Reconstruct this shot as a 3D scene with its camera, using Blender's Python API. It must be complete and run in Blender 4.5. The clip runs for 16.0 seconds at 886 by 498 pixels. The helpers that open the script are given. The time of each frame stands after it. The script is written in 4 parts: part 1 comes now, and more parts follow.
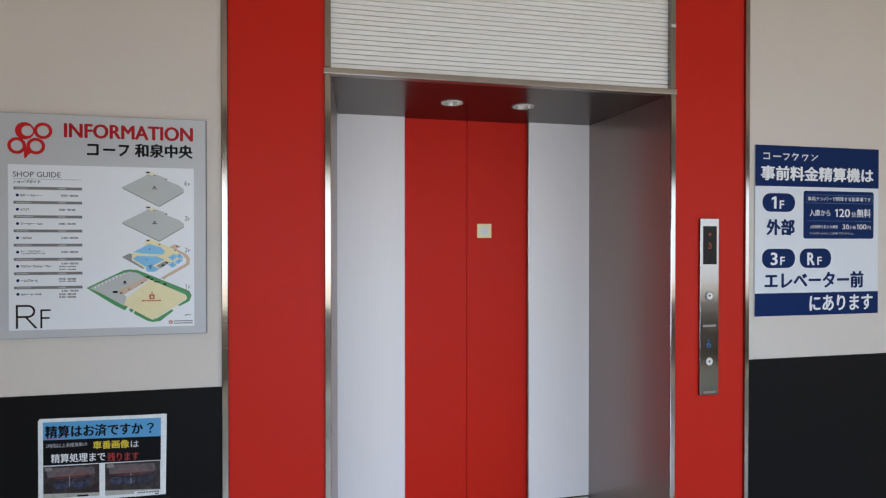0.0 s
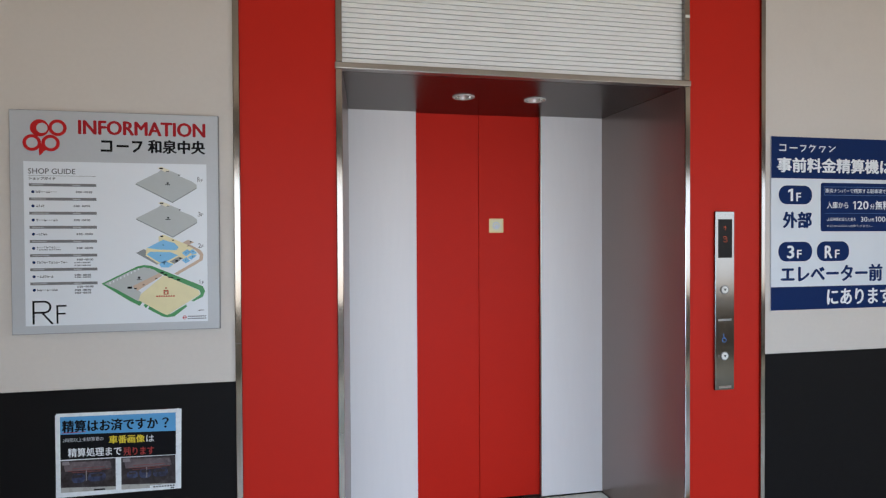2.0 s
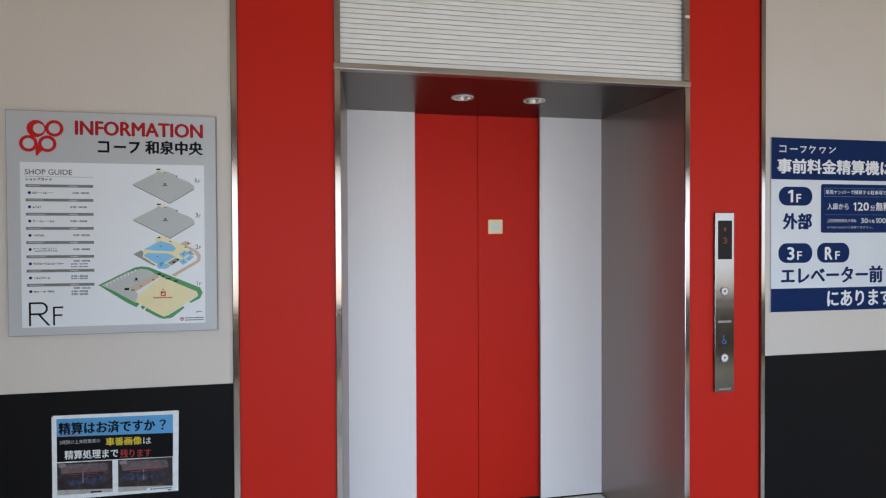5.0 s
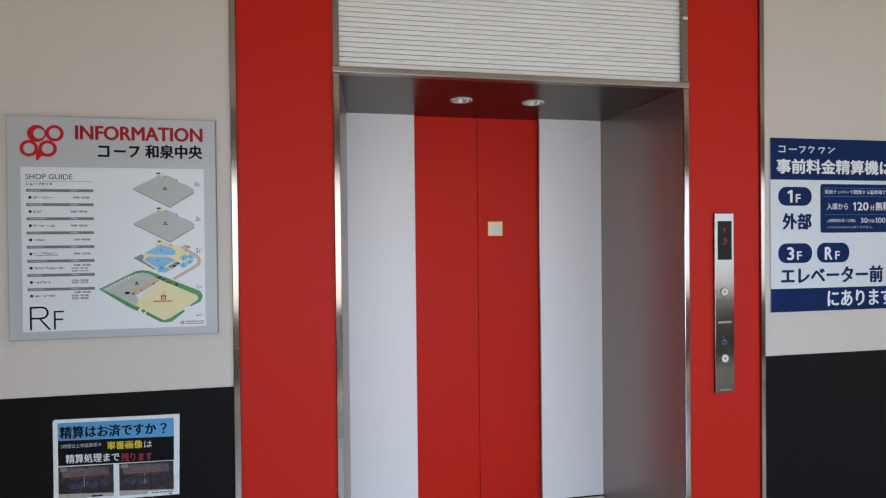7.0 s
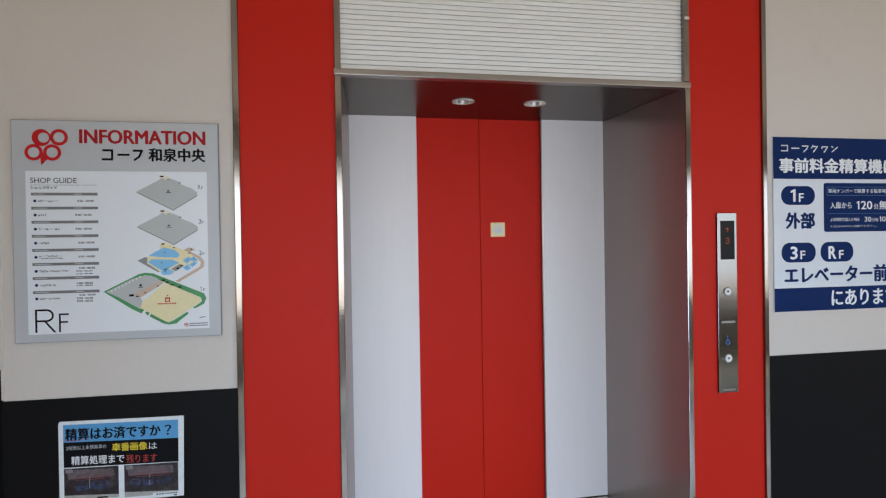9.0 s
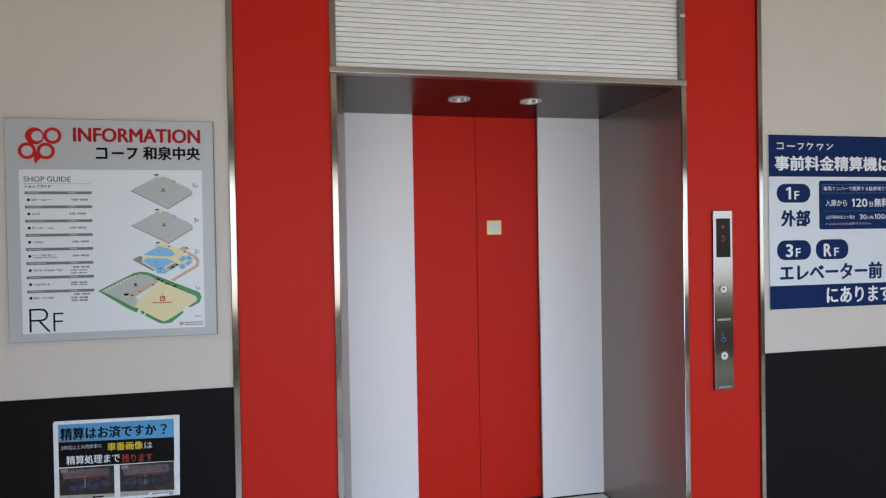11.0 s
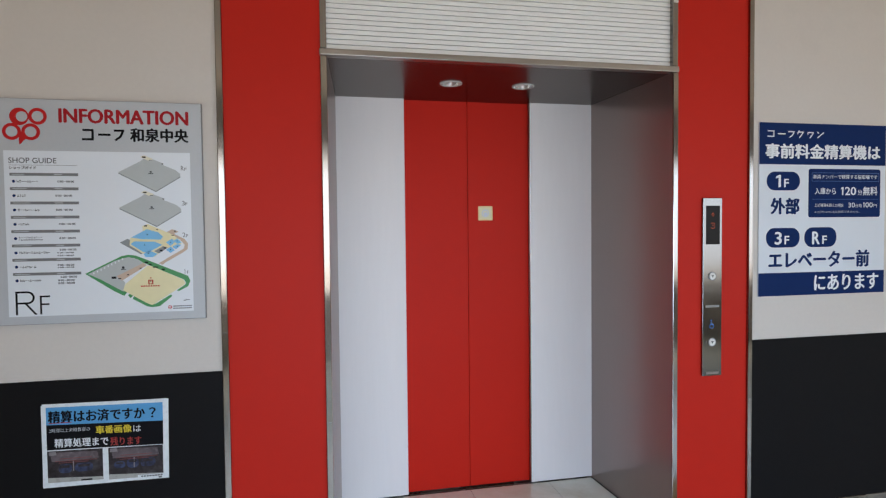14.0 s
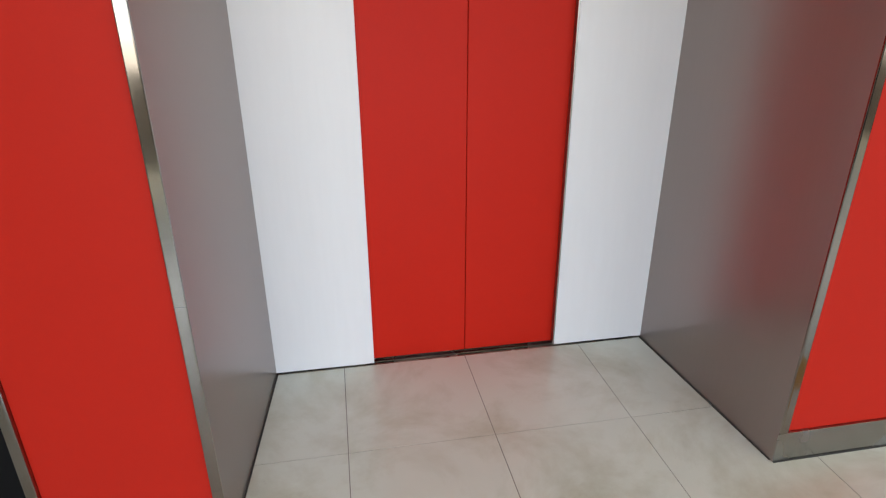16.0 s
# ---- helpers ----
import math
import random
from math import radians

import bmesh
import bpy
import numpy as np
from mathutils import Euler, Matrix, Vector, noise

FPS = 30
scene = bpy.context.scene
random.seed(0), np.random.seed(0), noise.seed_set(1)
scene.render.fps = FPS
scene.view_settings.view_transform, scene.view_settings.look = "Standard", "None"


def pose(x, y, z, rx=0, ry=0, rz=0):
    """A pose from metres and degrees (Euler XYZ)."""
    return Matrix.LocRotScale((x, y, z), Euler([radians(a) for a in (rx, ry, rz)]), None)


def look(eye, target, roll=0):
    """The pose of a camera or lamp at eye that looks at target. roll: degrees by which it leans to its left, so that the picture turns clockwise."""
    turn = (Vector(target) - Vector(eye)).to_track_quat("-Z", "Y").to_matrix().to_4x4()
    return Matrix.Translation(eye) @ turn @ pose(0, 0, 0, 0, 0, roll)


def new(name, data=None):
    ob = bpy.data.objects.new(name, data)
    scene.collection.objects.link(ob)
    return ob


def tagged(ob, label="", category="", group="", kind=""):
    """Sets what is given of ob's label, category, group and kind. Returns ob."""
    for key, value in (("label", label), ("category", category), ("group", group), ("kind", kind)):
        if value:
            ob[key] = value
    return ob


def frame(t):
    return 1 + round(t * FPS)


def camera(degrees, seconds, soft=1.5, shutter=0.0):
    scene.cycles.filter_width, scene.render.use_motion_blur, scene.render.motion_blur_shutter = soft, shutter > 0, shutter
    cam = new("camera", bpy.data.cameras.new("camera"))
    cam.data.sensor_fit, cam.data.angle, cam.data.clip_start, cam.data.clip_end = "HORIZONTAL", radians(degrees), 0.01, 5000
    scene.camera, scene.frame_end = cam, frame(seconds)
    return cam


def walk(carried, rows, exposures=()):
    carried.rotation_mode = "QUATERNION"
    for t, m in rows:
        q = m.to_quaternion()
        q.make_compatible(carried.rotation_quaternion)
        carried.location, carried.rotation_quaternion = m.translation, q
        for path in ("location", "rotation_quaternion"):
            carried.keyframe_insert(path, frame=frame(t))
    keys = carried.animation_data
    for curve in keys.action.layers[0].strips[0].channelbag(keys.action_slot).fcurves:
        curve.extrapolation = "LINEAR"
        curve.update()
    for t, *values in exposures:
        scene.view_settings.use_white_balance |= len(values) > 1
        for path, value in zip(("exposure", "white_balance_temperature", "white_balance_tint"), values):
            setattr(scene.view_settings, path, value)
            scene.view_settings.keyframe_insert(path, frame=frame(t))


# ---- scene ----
cam = camera(73.7, 16.0, soft=1.25)
PATH = [
    (0, (-0.389, -2.382, 1.434), (0.043, -0.429, 1.416), 0.0),
    (0.5, (-0.39, -2.379, 1.43), (0.045, -0.427, 1.414), -0.2),
    (1, (-0.393, -2.376, 1.433), (0.039, -0.423, 1.423), -0.0),
    (1.5, (-0.389, -2.377, 1.426), (0.043, -0.425, 1.404), -0.4),
    (2, (-0.394, -2.372, 1.425), (0.003, -0.412, 1.396), -0.3),
    (2.5, (-0.391, -2.37, 1.426), (-0.009, -0.407, 1.392), -0.1),
    (3, (-0.389, -2.369, 1.426), (0.001, -0.408, 1.392), -0.0),
    (3.5, (-0.388, -2.367, 1.428), (0.004, -0.407, 1.393), -0.1),
    (4, (-0.388, -2.363, 1.428), (0.013, -0.404, 1.401), -0.2),
    (6.5, (-0.383, -2.365, 1.431), (0.006, -0.403, 1.401), -0.4),
    (7, (-0.381, -2.368, 1.427), (0.012, -0.407, 1.408), -0.6),
    (7.5, (-0.377, -2.37, 1.431), (0.011, -0.408, 1.416), -0.7),
    (8, (-0.375, -2.373, 1.431), (0.009, -0.41, 1.421), -0.9),
    (8.5, (-0.374, -2.374, 1.427), (0.007, -0.411, 1.415), -0.8),
    (9, (-0.373, -2.375, 1.427), (0.005, -0.412, 1.412), -0.9),
    (11.5, (-0.37, -2.372, 1.43), (0.023, -0.411, 1.4), -0.9),
    (12, (-0.37, -2.372, 1.429), (0.04, -0.414, 1.391), -0.3),
    (12.5, (-0.365, -2.372, 1.425), (0.036, -0.413, 1.39), -0.4),
    (13, (-0.369, -2.371, 1.422), (0.041, -0.414, 1.39), -0.4),
    (13.5, (-0.369, -2.369, 1.424), (0.051, -0.414, 1.392), -0.5),
    (14, (-0.36, -2.371, 1.425), (0.052, -0.416, 1.355), -0.6),
    (14.5, (-0.335, -2.342, 1.395), (0.04, -0.394, 1.146), -0.8),
    (14.7, (-0.303, -2.29, 1.364), (0.048, -0.356, 0.994), -1.2),
    (15, (-0.256, -2.129, 1.295), (0.083, -0.221, 0.798), -1.3),
    (15.2, (-0.225, -1.958, 1.273), (0.123, -0.061, 0.742), -1.1),
    (15.5, (-0.157, -1.685, 1.287), (0.184, 0.192, 0.686), -0.8),
    (15.6, (-0.125, -1.593, 1.279), (0.209, 0.274, 0.645), -0.8),
    (16, (0.012, -1.158, 1.234), (0.338, 0.658, 0.462), -0.3),
]
walk(cam, [(t, look(eye, target, roll)) for t, eye, target, roll in PATH], exposures=[(0.0, 0.0, 6500, 10), (13.8, 0.0, 6500, 10), (15.0, -0.08, 6650, 10), (15.5, 0.14, 6900, 9), (16.0, 0.36, 7050, 8)])

# ---- world, sun, daylight through the openings ----
world = bpy.data.worlds.new("sky")
scene.world = world
world.use_nodes = True
wn = world.node_tree.nodes
sky = wn.new("ShaderNodeTexSky")
sky.sky_type = "NISHITA"
sky.sun_disc = False
sky.sun_elevation = radians(52)
sky.sun_rotation = radians(150)
wn["Background"].inputs["Strength"].default_value = 0.055
world.node_tree.links.new(sky.outputs["Color"], wn["Background"].inputs["Color"])

sun = new("sun", bpy.data.lights.new("sun", "SUN"))
sun.data.energy = 5.0
sun.data.angle = radians(0.5)
sun.data.color = (1.0, 0.94, 0.85)
sun.matrix_world = look((3, -6, 8), (1.2, -1.9, 0))


def opening_lamp(name, place, target, width, height, watts, colour, spread=180):
    lamp = new(name, bpy.data.lights.new(name, "AREA"))
    lamp.data.shape = "RECTANGLE"
    lamp.data.size, lamp.data.size_y = width, height
    lamp.data.energy = watts
    lamp.data.color = colour
    lamp.data.spread = radians(spread)
    lamp.matrix_world = look(place, target)
    return lamp


WARM = (1.0, 0.93, 0.85)    # glow of the sunlit deck, thrown upwards
COLD = (0.52, 0.73, 1.0)    # clear sky, coming down steeply
# added area lamps, set in unseen openings, stand in for sky and deck bounce
opening_lamp("daylight_right_window", (4.05, -4.08, 1.5), (3.6, 0, 2.6), 4.2, 1.5, 27, WARM, 150)
opening_lamp("daylight_left_window", (-0.95, -4.08, 1.5), (-0.6, 0, 2.4), 1.8, 1.5, 18.5, WARM, 150)
opening_lamp("skylight_left", (-0.95, -4.05, 1.5), (-0.6, -2.3, 0.0), 1.8, 1.4, 14, COLD, 100)
opening_lamp("skylight_door", (0.375, -4.05, 0.95), (0.45, -2.2, 0.0), 0.7, 1.5, 21, COLD, 100)
opening_lamp("skylight_right", (3.4, -4.05, 1.5), (2.7, -2.1, 0.0), 2.9, 1.4, 23.5, COLD, 100)

# ---- materials ----


def material(name, colour, rough=0.5, metal=0.0, vary=0.06, scale=(3.0, 40.0), bump=0.0, stretch=(1, 1, 1), rough_vary=0.08, stain=None, piece=0.0, bump_scale=None, spec=0.5, edge=1.0, blotch=None, grain=0.0):
    """A surface with two scales of variation in tone and gloss, fine relief, and per-piece variation where wanted."""
    m = bpy.data.materials.new(name)
    m.use_nodes = True
    nt = m.node_tree
    n, l = nt.nodes, nt.links
    b = n["Principled BSDF"]
    b.inputs["Metallic"].default_value = metal
    b.inputs["Specular IOR Level"].default_value = spec
    b.inputs["Specular Tint"].default_value = (edge, edge, edge, 1)
    b.inputs["Coat Roughness"].default_value = 0.12
    co = n.new("ShaderNodeTexCoord")
    mp = n.new("ShaderNodeMapping")
    mp.inputs["Scale"].default_value = stretch
    where = co.outputs["Object"]
    if piece:  # the pattern runs on from piece to piece
        at = n.new("ShaderNodeObjectInfo")
        plus = n.new("ShaderNodeVectorMath")
        l.new(where, plus.inputs[0])
        l.new(at.outputs["Location"], plus.inputs[1])
        where = plus.outputs["Vector"]
    l.new(where, mp.inputs["Vector"])
    big, fine = n.new("ShaderNodeTexNoise"), n.new("ShaderNodeTexNoise")
    for t, s, d in ((big, scale[0], 4), (fine, scale[1], 3)):
        t.inputs["Scale"].default_value = s
        t.inputs["Detail"].default_value = d
        l.new(mp.outputs["Vector"], t.inputs["Vector"])
    mix = n.new("ShaderNodeMath")
    mix.operation = "MULTIPLY_ADD"
    l.new(fine.outputs["Fac"], mix.inputs[0])
    mix.inputs[1].default_value = 0.45
    half = n.new("ShaderNodeMath")
    half.operation = "MULTIPLY"
    l.new(big.outputs["Fac"], half.inputs[0])
    half.inputs[1].default_value = 0.55
    l.new(half.outputs[0], mix.inputs[2])
    tone = mix.outputs[0]
    if piece:
        info = n.new("ShaderNodeObjectInfo")
        add = n.new("ShaderNodeMath")
        add.operation = "MULTIPLY_ADD"
        l.new(info.outputs["Random"], add.inputs[0])
        add.inputs[1].default_value = piece
        l.new(tone, add.inputs[2])
        tone = add.outputs[0]
    ramp = n.new("ShaderNodeValToRGB")
    lo, hi = 1 - vary, 1 + vary
    ramp.color_ramp.elements[0].position = 0.3
    ramp.color_ramp.elements[1].position = 0.7
    ramp.color_ramp.elements[0].color = (*[c * lo for c in colour], 1)
    ramp.color_ramp.elements[1].color = (*[min(1, c * hi) for c in colour], 1)
    l.new(tone, ramp.inputs["Fac"])
    out = ramp.outputs["Color"]
    for layer in (stain, blotch):
        if not layer:
            continue
        st = n.new("ShaderNodeTexNoise")
        st.inputs["Scale"].default_value = layer[1]
        st.inputs["Detail"].default_value = 6
        st.inputs["Roughness"].default_value = 0.65
        st.inputs["Distortion"].default_value = 0.4
        l.new(where, st.inputs["Vector"])
        sr = n.new("ShaderNodeValToRGB")
        sr.color_ramp.elements[0].position, sr.color_ramp.elements[1].position = layer[2], layer[3]
        l.new(st.outputs["Fac"], sr.inputs["Fac"])
        mx = n.new("ShaderNodeMix")
        mx.data_type = "RGBA"
        l.new(sr.outputs["Color"], mx.inputs["Factor"])
        l.new(out, mx.inputs["A"])
        mx.inputs["B"].default_value = (*layer[0], 1)
        out = mx.outputs["Result"]
    if grain:  # brushed upright: reflections spread sideways
        tangent = n.new("ShaderNodeTangent")
        tangent.direction_type = "RADIAL"
        tangent.axis = "Z"
        l.new(tangent.outputs["Tangent"], b.inputs["Tangent"])
        b.inputs["Anisotropic"].default_value = grain
    l.new(out, b.inputs["Base Color"])
    rr = n.new("ShaderNodeMapRange")
    rr.inputs["From Min"].default_value, rr.inputs["From Max"].default_value = 0.3, 0.7
    rr.inputs["To Min"].default_value, rr.inputs["To Max"].default_value = max(0.02, rough - rough_vary), min(1, rough + rough_vary)
    l.new(fine.outputs["Fac"], rr.inputs["Value"])
    l.new(rr.outputs["Result"], b.inputs["Roughness"])
    if bump:
        src = fine
        if bump_scale:
            src = n.new("ShaderNodeTexNoise")
            src.inputs["Scale"].default_value = bump_scale
            l.new(mp.outputs["Vector"], src.inputs["Vector"])
        bp = n.new("ShaderNodeBump")
        bp.inputs["Strength"].default_value = bump
        bp.inputs["Distance"].default_value = 0.002
        l.new(src.outputs["Fac"], bp.inputs["Height"])
        l.new(bp.outputs["Normal"], b.inputs["Normal"])
    return m


def glow(name, colour, strength):
    m = bpy.data.materials.new(name)
    m.use_nodes = True
    b = m.node_tree.nodes["Principled BSDF"]
    b.inputs["Base Color"].default_value = (*[c * 0.3 for c in colour], 1)
    b.inputs["Emission Color"].default_value = (*colour, 1)
    b.inputs["Emission Strength"].default_value = strength
    return m


def plain(name, colour, rough=0.5, vary=0.04, metal=0.0, spec=0.5):
    return material(name, colour, rough, metal, vary=vary, rough_vary=0.04, spec=spec)


WALL = material("painted_wall", (0.593, 0.553, 0.521), 0.7, vary=0.03, scale=(1.2, 60), bump=0.08, stain=((0.535, 0.498, 0.468), 1.1, 0.58, 0.9), spec=0.25)
WAINSCOT = material("black_panel", (0.0054, 0.0051, 0.0060), 0.55, vary=0.15, scale=(1.5, 30), bump=0.02, rough_vary=0.04, spec=0.12)
SEAL = material("dirty_sealant", (0.055, 0.05, 0.045), 0.8, vary=0.4, scale=(12, 60))
RED = material("red_panel", (0.500, 0.0172, 0.0090), 0.5, vary=0.035, scale=(1.5, 220), bump=0.02, rough_vary=0.03, spec=0.14)
RED_DOOR = material("red_door_film", (0.585, 0.0178, 0.0080), 0.5, vary=0.035, scale=(1.2, 200), bump=0.02, rough_vary=0.03, spec=0.14)
WHITE_DOOR = material("white_door_paint", (0.845, 0.807, 0.812), 0.4, vary=0.016, scale=(1.0, 8), stretch=(6, 6, 0.6), rough_vary=0.03, spec=0.35)
STEEL = material("brushed_steel", (0.335, 0.286, 0.272), 0.285, 0.8, vary=0.018, scale=(4, 90), stretch=(1, 1, 0.03), rough_vary=0.006, edge=0.97, grain=0.6)
STEEL_TOP = material("brushed_steel_soffit", (0.265, 0.24, 0.228), 0.25, 1.0, vary=0.03, scale=(3, 60), stretch=(0.03, 1, 1), rough_vary=0.01, edge=0.58)
TRIM = material("polished_trim", (0.27, 0.252, 0.234), 0.12, 1.0, vary=0.08, scale=(4, 18), stretch=(1, 1, 0.25), rough_vary=0.03)
TRIM_FLAT = material("polished_header", (0.32, 0.292, 0.268), 0.32, 1.0, vary=0.05, scale=(3, 60), stretch=(0.05, 1, 1), rough_vary=0.02)
# dark marks are wear; the pale blotches paint soft reflections into the colour
BASE = material("scuffed_steel_painted_sheen", (0.35, 0.345, 0.335), 0.27, 1.0, vary=0.10, scale=(3, 5), stretch=(1, 1, 0.6), rough_vary=0.12, stain=((0.20, 0.197, 0.19), 7.0, 0.52, 0.85), blotch=((0.52, 0.53, 0.53), 5.0, 0.56, 0.80))
PLATE = material("brushed_plate", (0.172, 0.166, 0.158), 0.13, 1.0, vary=0.04, scale=(8, 40), stretch=(0.2, 1, 1), rough_vary=0.02)
SLAT = material("white_slat", (0.79, 0.805, 0.81), 0.5, vary=0.03, scale=(2, 50), piece=0.12, spec=0.3)
TILE = material("floor_tile", (0.735, 0.755, 0.685), 0.20, vary=0.04, scale=(0.9, 6), rough_vary=0.05, piece=0.06, stain=((0.53, 0.515, 0.405), 2.6, 0.44, 0.72), blotch=((0.46, 0.44, 0.40), 9.0, 0.66, 0.84))
GROUT = material("grout", (0.19, 0.175, 0.15), 0.8, vary=0.35, scale=(4, 30))
YELLOW = material("yellow_rubber", (0.60, 0.285, 0.008), 0.5, vary=0.14, scale=(9, 60), bump=0.1, stain=((0.27, 0.125, 0.006), 9, 0.54, 0.78))
STUD = material("worn_stud", (0.62, 0.33, 0.022), 0.45, vary=0.2, scale=(20, 80), stain=((0.36, 0.17, 0.01), 14, 0.45, 0.65))
CEILING = material("ceiling_board", (0.88, 0.755, 0.635), 0.8, vary=0.04)
DARK = plain("dark_void", (0.012, 0.012, 0.012), 0.6)
BOARD_GREY = material("silver_board", (0.448, 0.470, 0.506), 0.38, vary=0.03, scale=(2, 120), rough_vary=0.04)
EDGE = plain("board_edge", (0.22, 0.22, 0.23), 0.4)
POSTER = plain("white_print", (0.70, 0.74, 0.80), 0.35, 0.01)
SIGN_WHITE = plain("white_sign_sheet", (0.62, 0.665, 0.735), 0.4, 0.01)
PAPER = plain("laminated_paper", (0.70, 0.74, 0.78), 0.28, 0.02)
NAVY = material("navy_print", (0.004, 0.020, 0.098), 0.5, vary=0.04, rough_vary=0.03, spec=0.08)
INK = material("black_ink", (0.005, 0.005, 0.007), 0.5, vary=0.04, rough_vary=0.03, spec=0.1)
HEADING_RED = plain("dark_red_ink", (0.34, 0.008, 0.014), 0.45, spec=0.15)
RED_INK = plain("red_ink", (0.47, 0.014, 0.016), 0.45, spec=0.15)
SILVER_INK = plain("faded_blue_ink", (0.66, 0.68, 0.76), 0.4)
WHITE_INK = plain("white_ink", (0.72, 0.75, 0.80), 0.36)
GREY_INK = plain("grey_ink", (0.16, 0.165, 0.175), 0.4)
SOFT_INK = plain("soft_grey_ink", (0.07, 0.075, 0.09), 0.4)
PLAN_GREY = plain("plan_grey", (0.42, 0.45, 0.46), 0.4)
PLAN_EDGE = plain("plan_edge", (0.22, 0.24, 0.25), 0.4)
PLAN_BLUE = plain("plan_blue", (0.17, 0.46, 0.75), 0.4)
PLAN_CREAM = plain("plan_cream", (0.72, 0.66, 0.40), 0.4)
PLAN_PALE = plain("plan_pale_cream", (0.70, 0.68, 0.54), 0.4)
PLAN_TAN = plain("plan_tan", (0.52, 0.39, 0.30), 0.4)
PLAN_GREEN = plain("plan_green", (0.045, 0.26, 0.085), 0.4)
SKY_BLUE = plain("sky_blue_ink", (0.075, 0.30, 0.58), 0.4)
YELLOW_INK = plain("yellow_ink", (0.64, 0.50, 0.03), 0.36)
DULL_RED = plain("dull_red_ink", (0.30, 0.022, 0.020), 0.36)
CREAM_PLASTIC = plain("cream_sticker", (0.86, 0.70, 0.34), 0.4)
PALE_PLASTIC = plain("pale_sticker", (0.80, 0.73, 0.48), 0.4)
BUTTON = plain("white_button", (0.70, 0.70, 0.68), 0.35)
BLACK_GLASS = material("black_display", (0.008, 0.006, 0.006), 0.4, vary=0.05, rough_vary=0.03, spec=0.15)
LED = glow("orange_led", (1.0, 0.14, 0.02), 0.42)
LABEL_STRIP = plain("label_strip", (0.26, 0.255, 0.25), 0.5)
BLUE_ICON = plain("blue_icon", (0.02, 0.13, 0.42), 0.4)
PALE_RULE = plain("pale_blue_rule", (0.10, 0.20, 0.42), 0.45, spec=0.15)
CONCRETE = material("deck_concrete", (0.36, 0.35, 0.33), 0.85, vary=0.12, scale=(0.6, 8), bump=0.1)
CAR_PANEL = material("pale_green_panel", (0.34, 0.39, 0.33), 0.30, vary=0.02, scale=(1, 40))
CAR_STEEL = material("dark_car_steel", (0.22, 0.22, 0.21), 0.25, 1.0, vary=0.05, scale=(2, 60), stretch=(1, 1, 0.05))
CAR_FLOOR = material("dark_vinyl", (0.030, 0.033, 0.031), 0.4, vary=0.2, scale=(2, 25), bump=0.05)
MIRROR = plain("mirror", (0.85, 0.87, 0.86), 0.04, 0.01, metal=1.0)
REFLECTOR = material("lamp_reflector", (0.80, 0.79, 0.77), 0.30, 1.0, vary=0.05)
RING = plain("lamp_ring", (0.60, 0.59, 0.57), 0.35)
LAMP_GLASS = plain("unlit_lamp", (0.75, 0.74, 0.70), 0.4)
CAR_LIGHT = glow("car_light", (0.86, 1.0, 0.86), 1.6)

# ---- building blocks ----


def base_of(ob):
    place = Vector((0, 0, 0))
    while ob is not None:
        place += ob.location
        ob = ob.parent
    return place


def link(name, bm, mat, parent=None, place=None, label=""):
    """Links a bmesh given in world coordinates as one mesh; its origin lies at place, or at its parent's."""
    origin = Vector(place) if place is not None else (base_of(parent) if parent else Vector((0, 0, 0)))
    bmesh.ops.translate(bm, verts=bm.verts, vec=-origin)
    me = bpy.data.meshes.new(name)
    bm.normal_update()
    bm.to_mesh(me)
    bm.free()
    me.materials.append(mat)
    ob = new(name, me)
    if parent:
        ob.parent = parent
        ob.location = origin - base_of(parent)
    else:
        ob.location = origin
    if label:
        ob["label"] = label
    return ob


def part(name, bm, material_of, parent, label=""):
    return link(name, bm, material_of, parent, None, label)


def thing(name, place, label, category, group="", kind=""):
    ob = new(name)
    ob.location = place
    ob.empty_display_size = 0.1
    return tagged(ob, label, category, group, kind)


def structure(name, bm, mat, label, category):
    return tagged(link(name, bm, mat), label, category, kind="structure")


def box(x0, x1, y0, y1, z0, z1, bevel=0.0, segs=2, bm=None):
    own = bmesh.new()
    bmesh.ops.create_cube(own, size=1.0)
    bmesh.ops.scale(own, verts=own.verts, vec=(x1 - x0, y1 - y0, z1 - z0))
    bmesh.ops.translate(own, verts=own.verts, vec=((x0 + x1) / 2, (y0 + y1) / 2, (z0 + z1) / 2))
    if bevel:
        bmesh.ops.bevel(own, geom=own.edges[:], offset=bevel, segments=segs, affect="EDGES", profile=0.5)
    return own if bm is None else join(bm, own)


def join(bm, other):
    me = bpy.data.meshes.new("joined")
    other.to_mesh(me)
    other.free()
    bm.from_mesh(me)
    bpy.data.meshes.remove(me)
    return bm


def prism(outline, y0, y1, bm=None):
    """An outline of (x, z) points pushed from y1 to y0, facing the lobby."""
    own = bmesh.new()
    front = [own.verts.new((x, y0, z)) for x, z in outline]
    face = own.faces.new(front)
    grown = bmesh.ops.extrude_face_region(own, geom=[face])
    bmesh.ops.translate(own, verts=[v for v in grown["geom"] if isinstance(v, bmesh.types.BMVert)], vec=(0, y1 - y0, 0))
    bmesh.ops.recalc_face_normals(own, faces=own.faces)
    return own if bm is None else join(bm, own)


def rod(p, q, r, n=12, bm=None):
    own = bmesh.new()
    p, q = Vector(p), Vector(q)
    bmesh.ops.create_cone(own, cap_ends=True, segments=n, radius1=r, radius2=r, depth=(q - p).length)
    turn = (q - p).to_track_quat("Z", "Y").to_matrix().to_4x4()
    bmesh.ops.transform(own, verts=own.verts, matrix=Matrix.Translation((p + q) / 2) @ turn)
    return own if bm is None else join(bm, own)


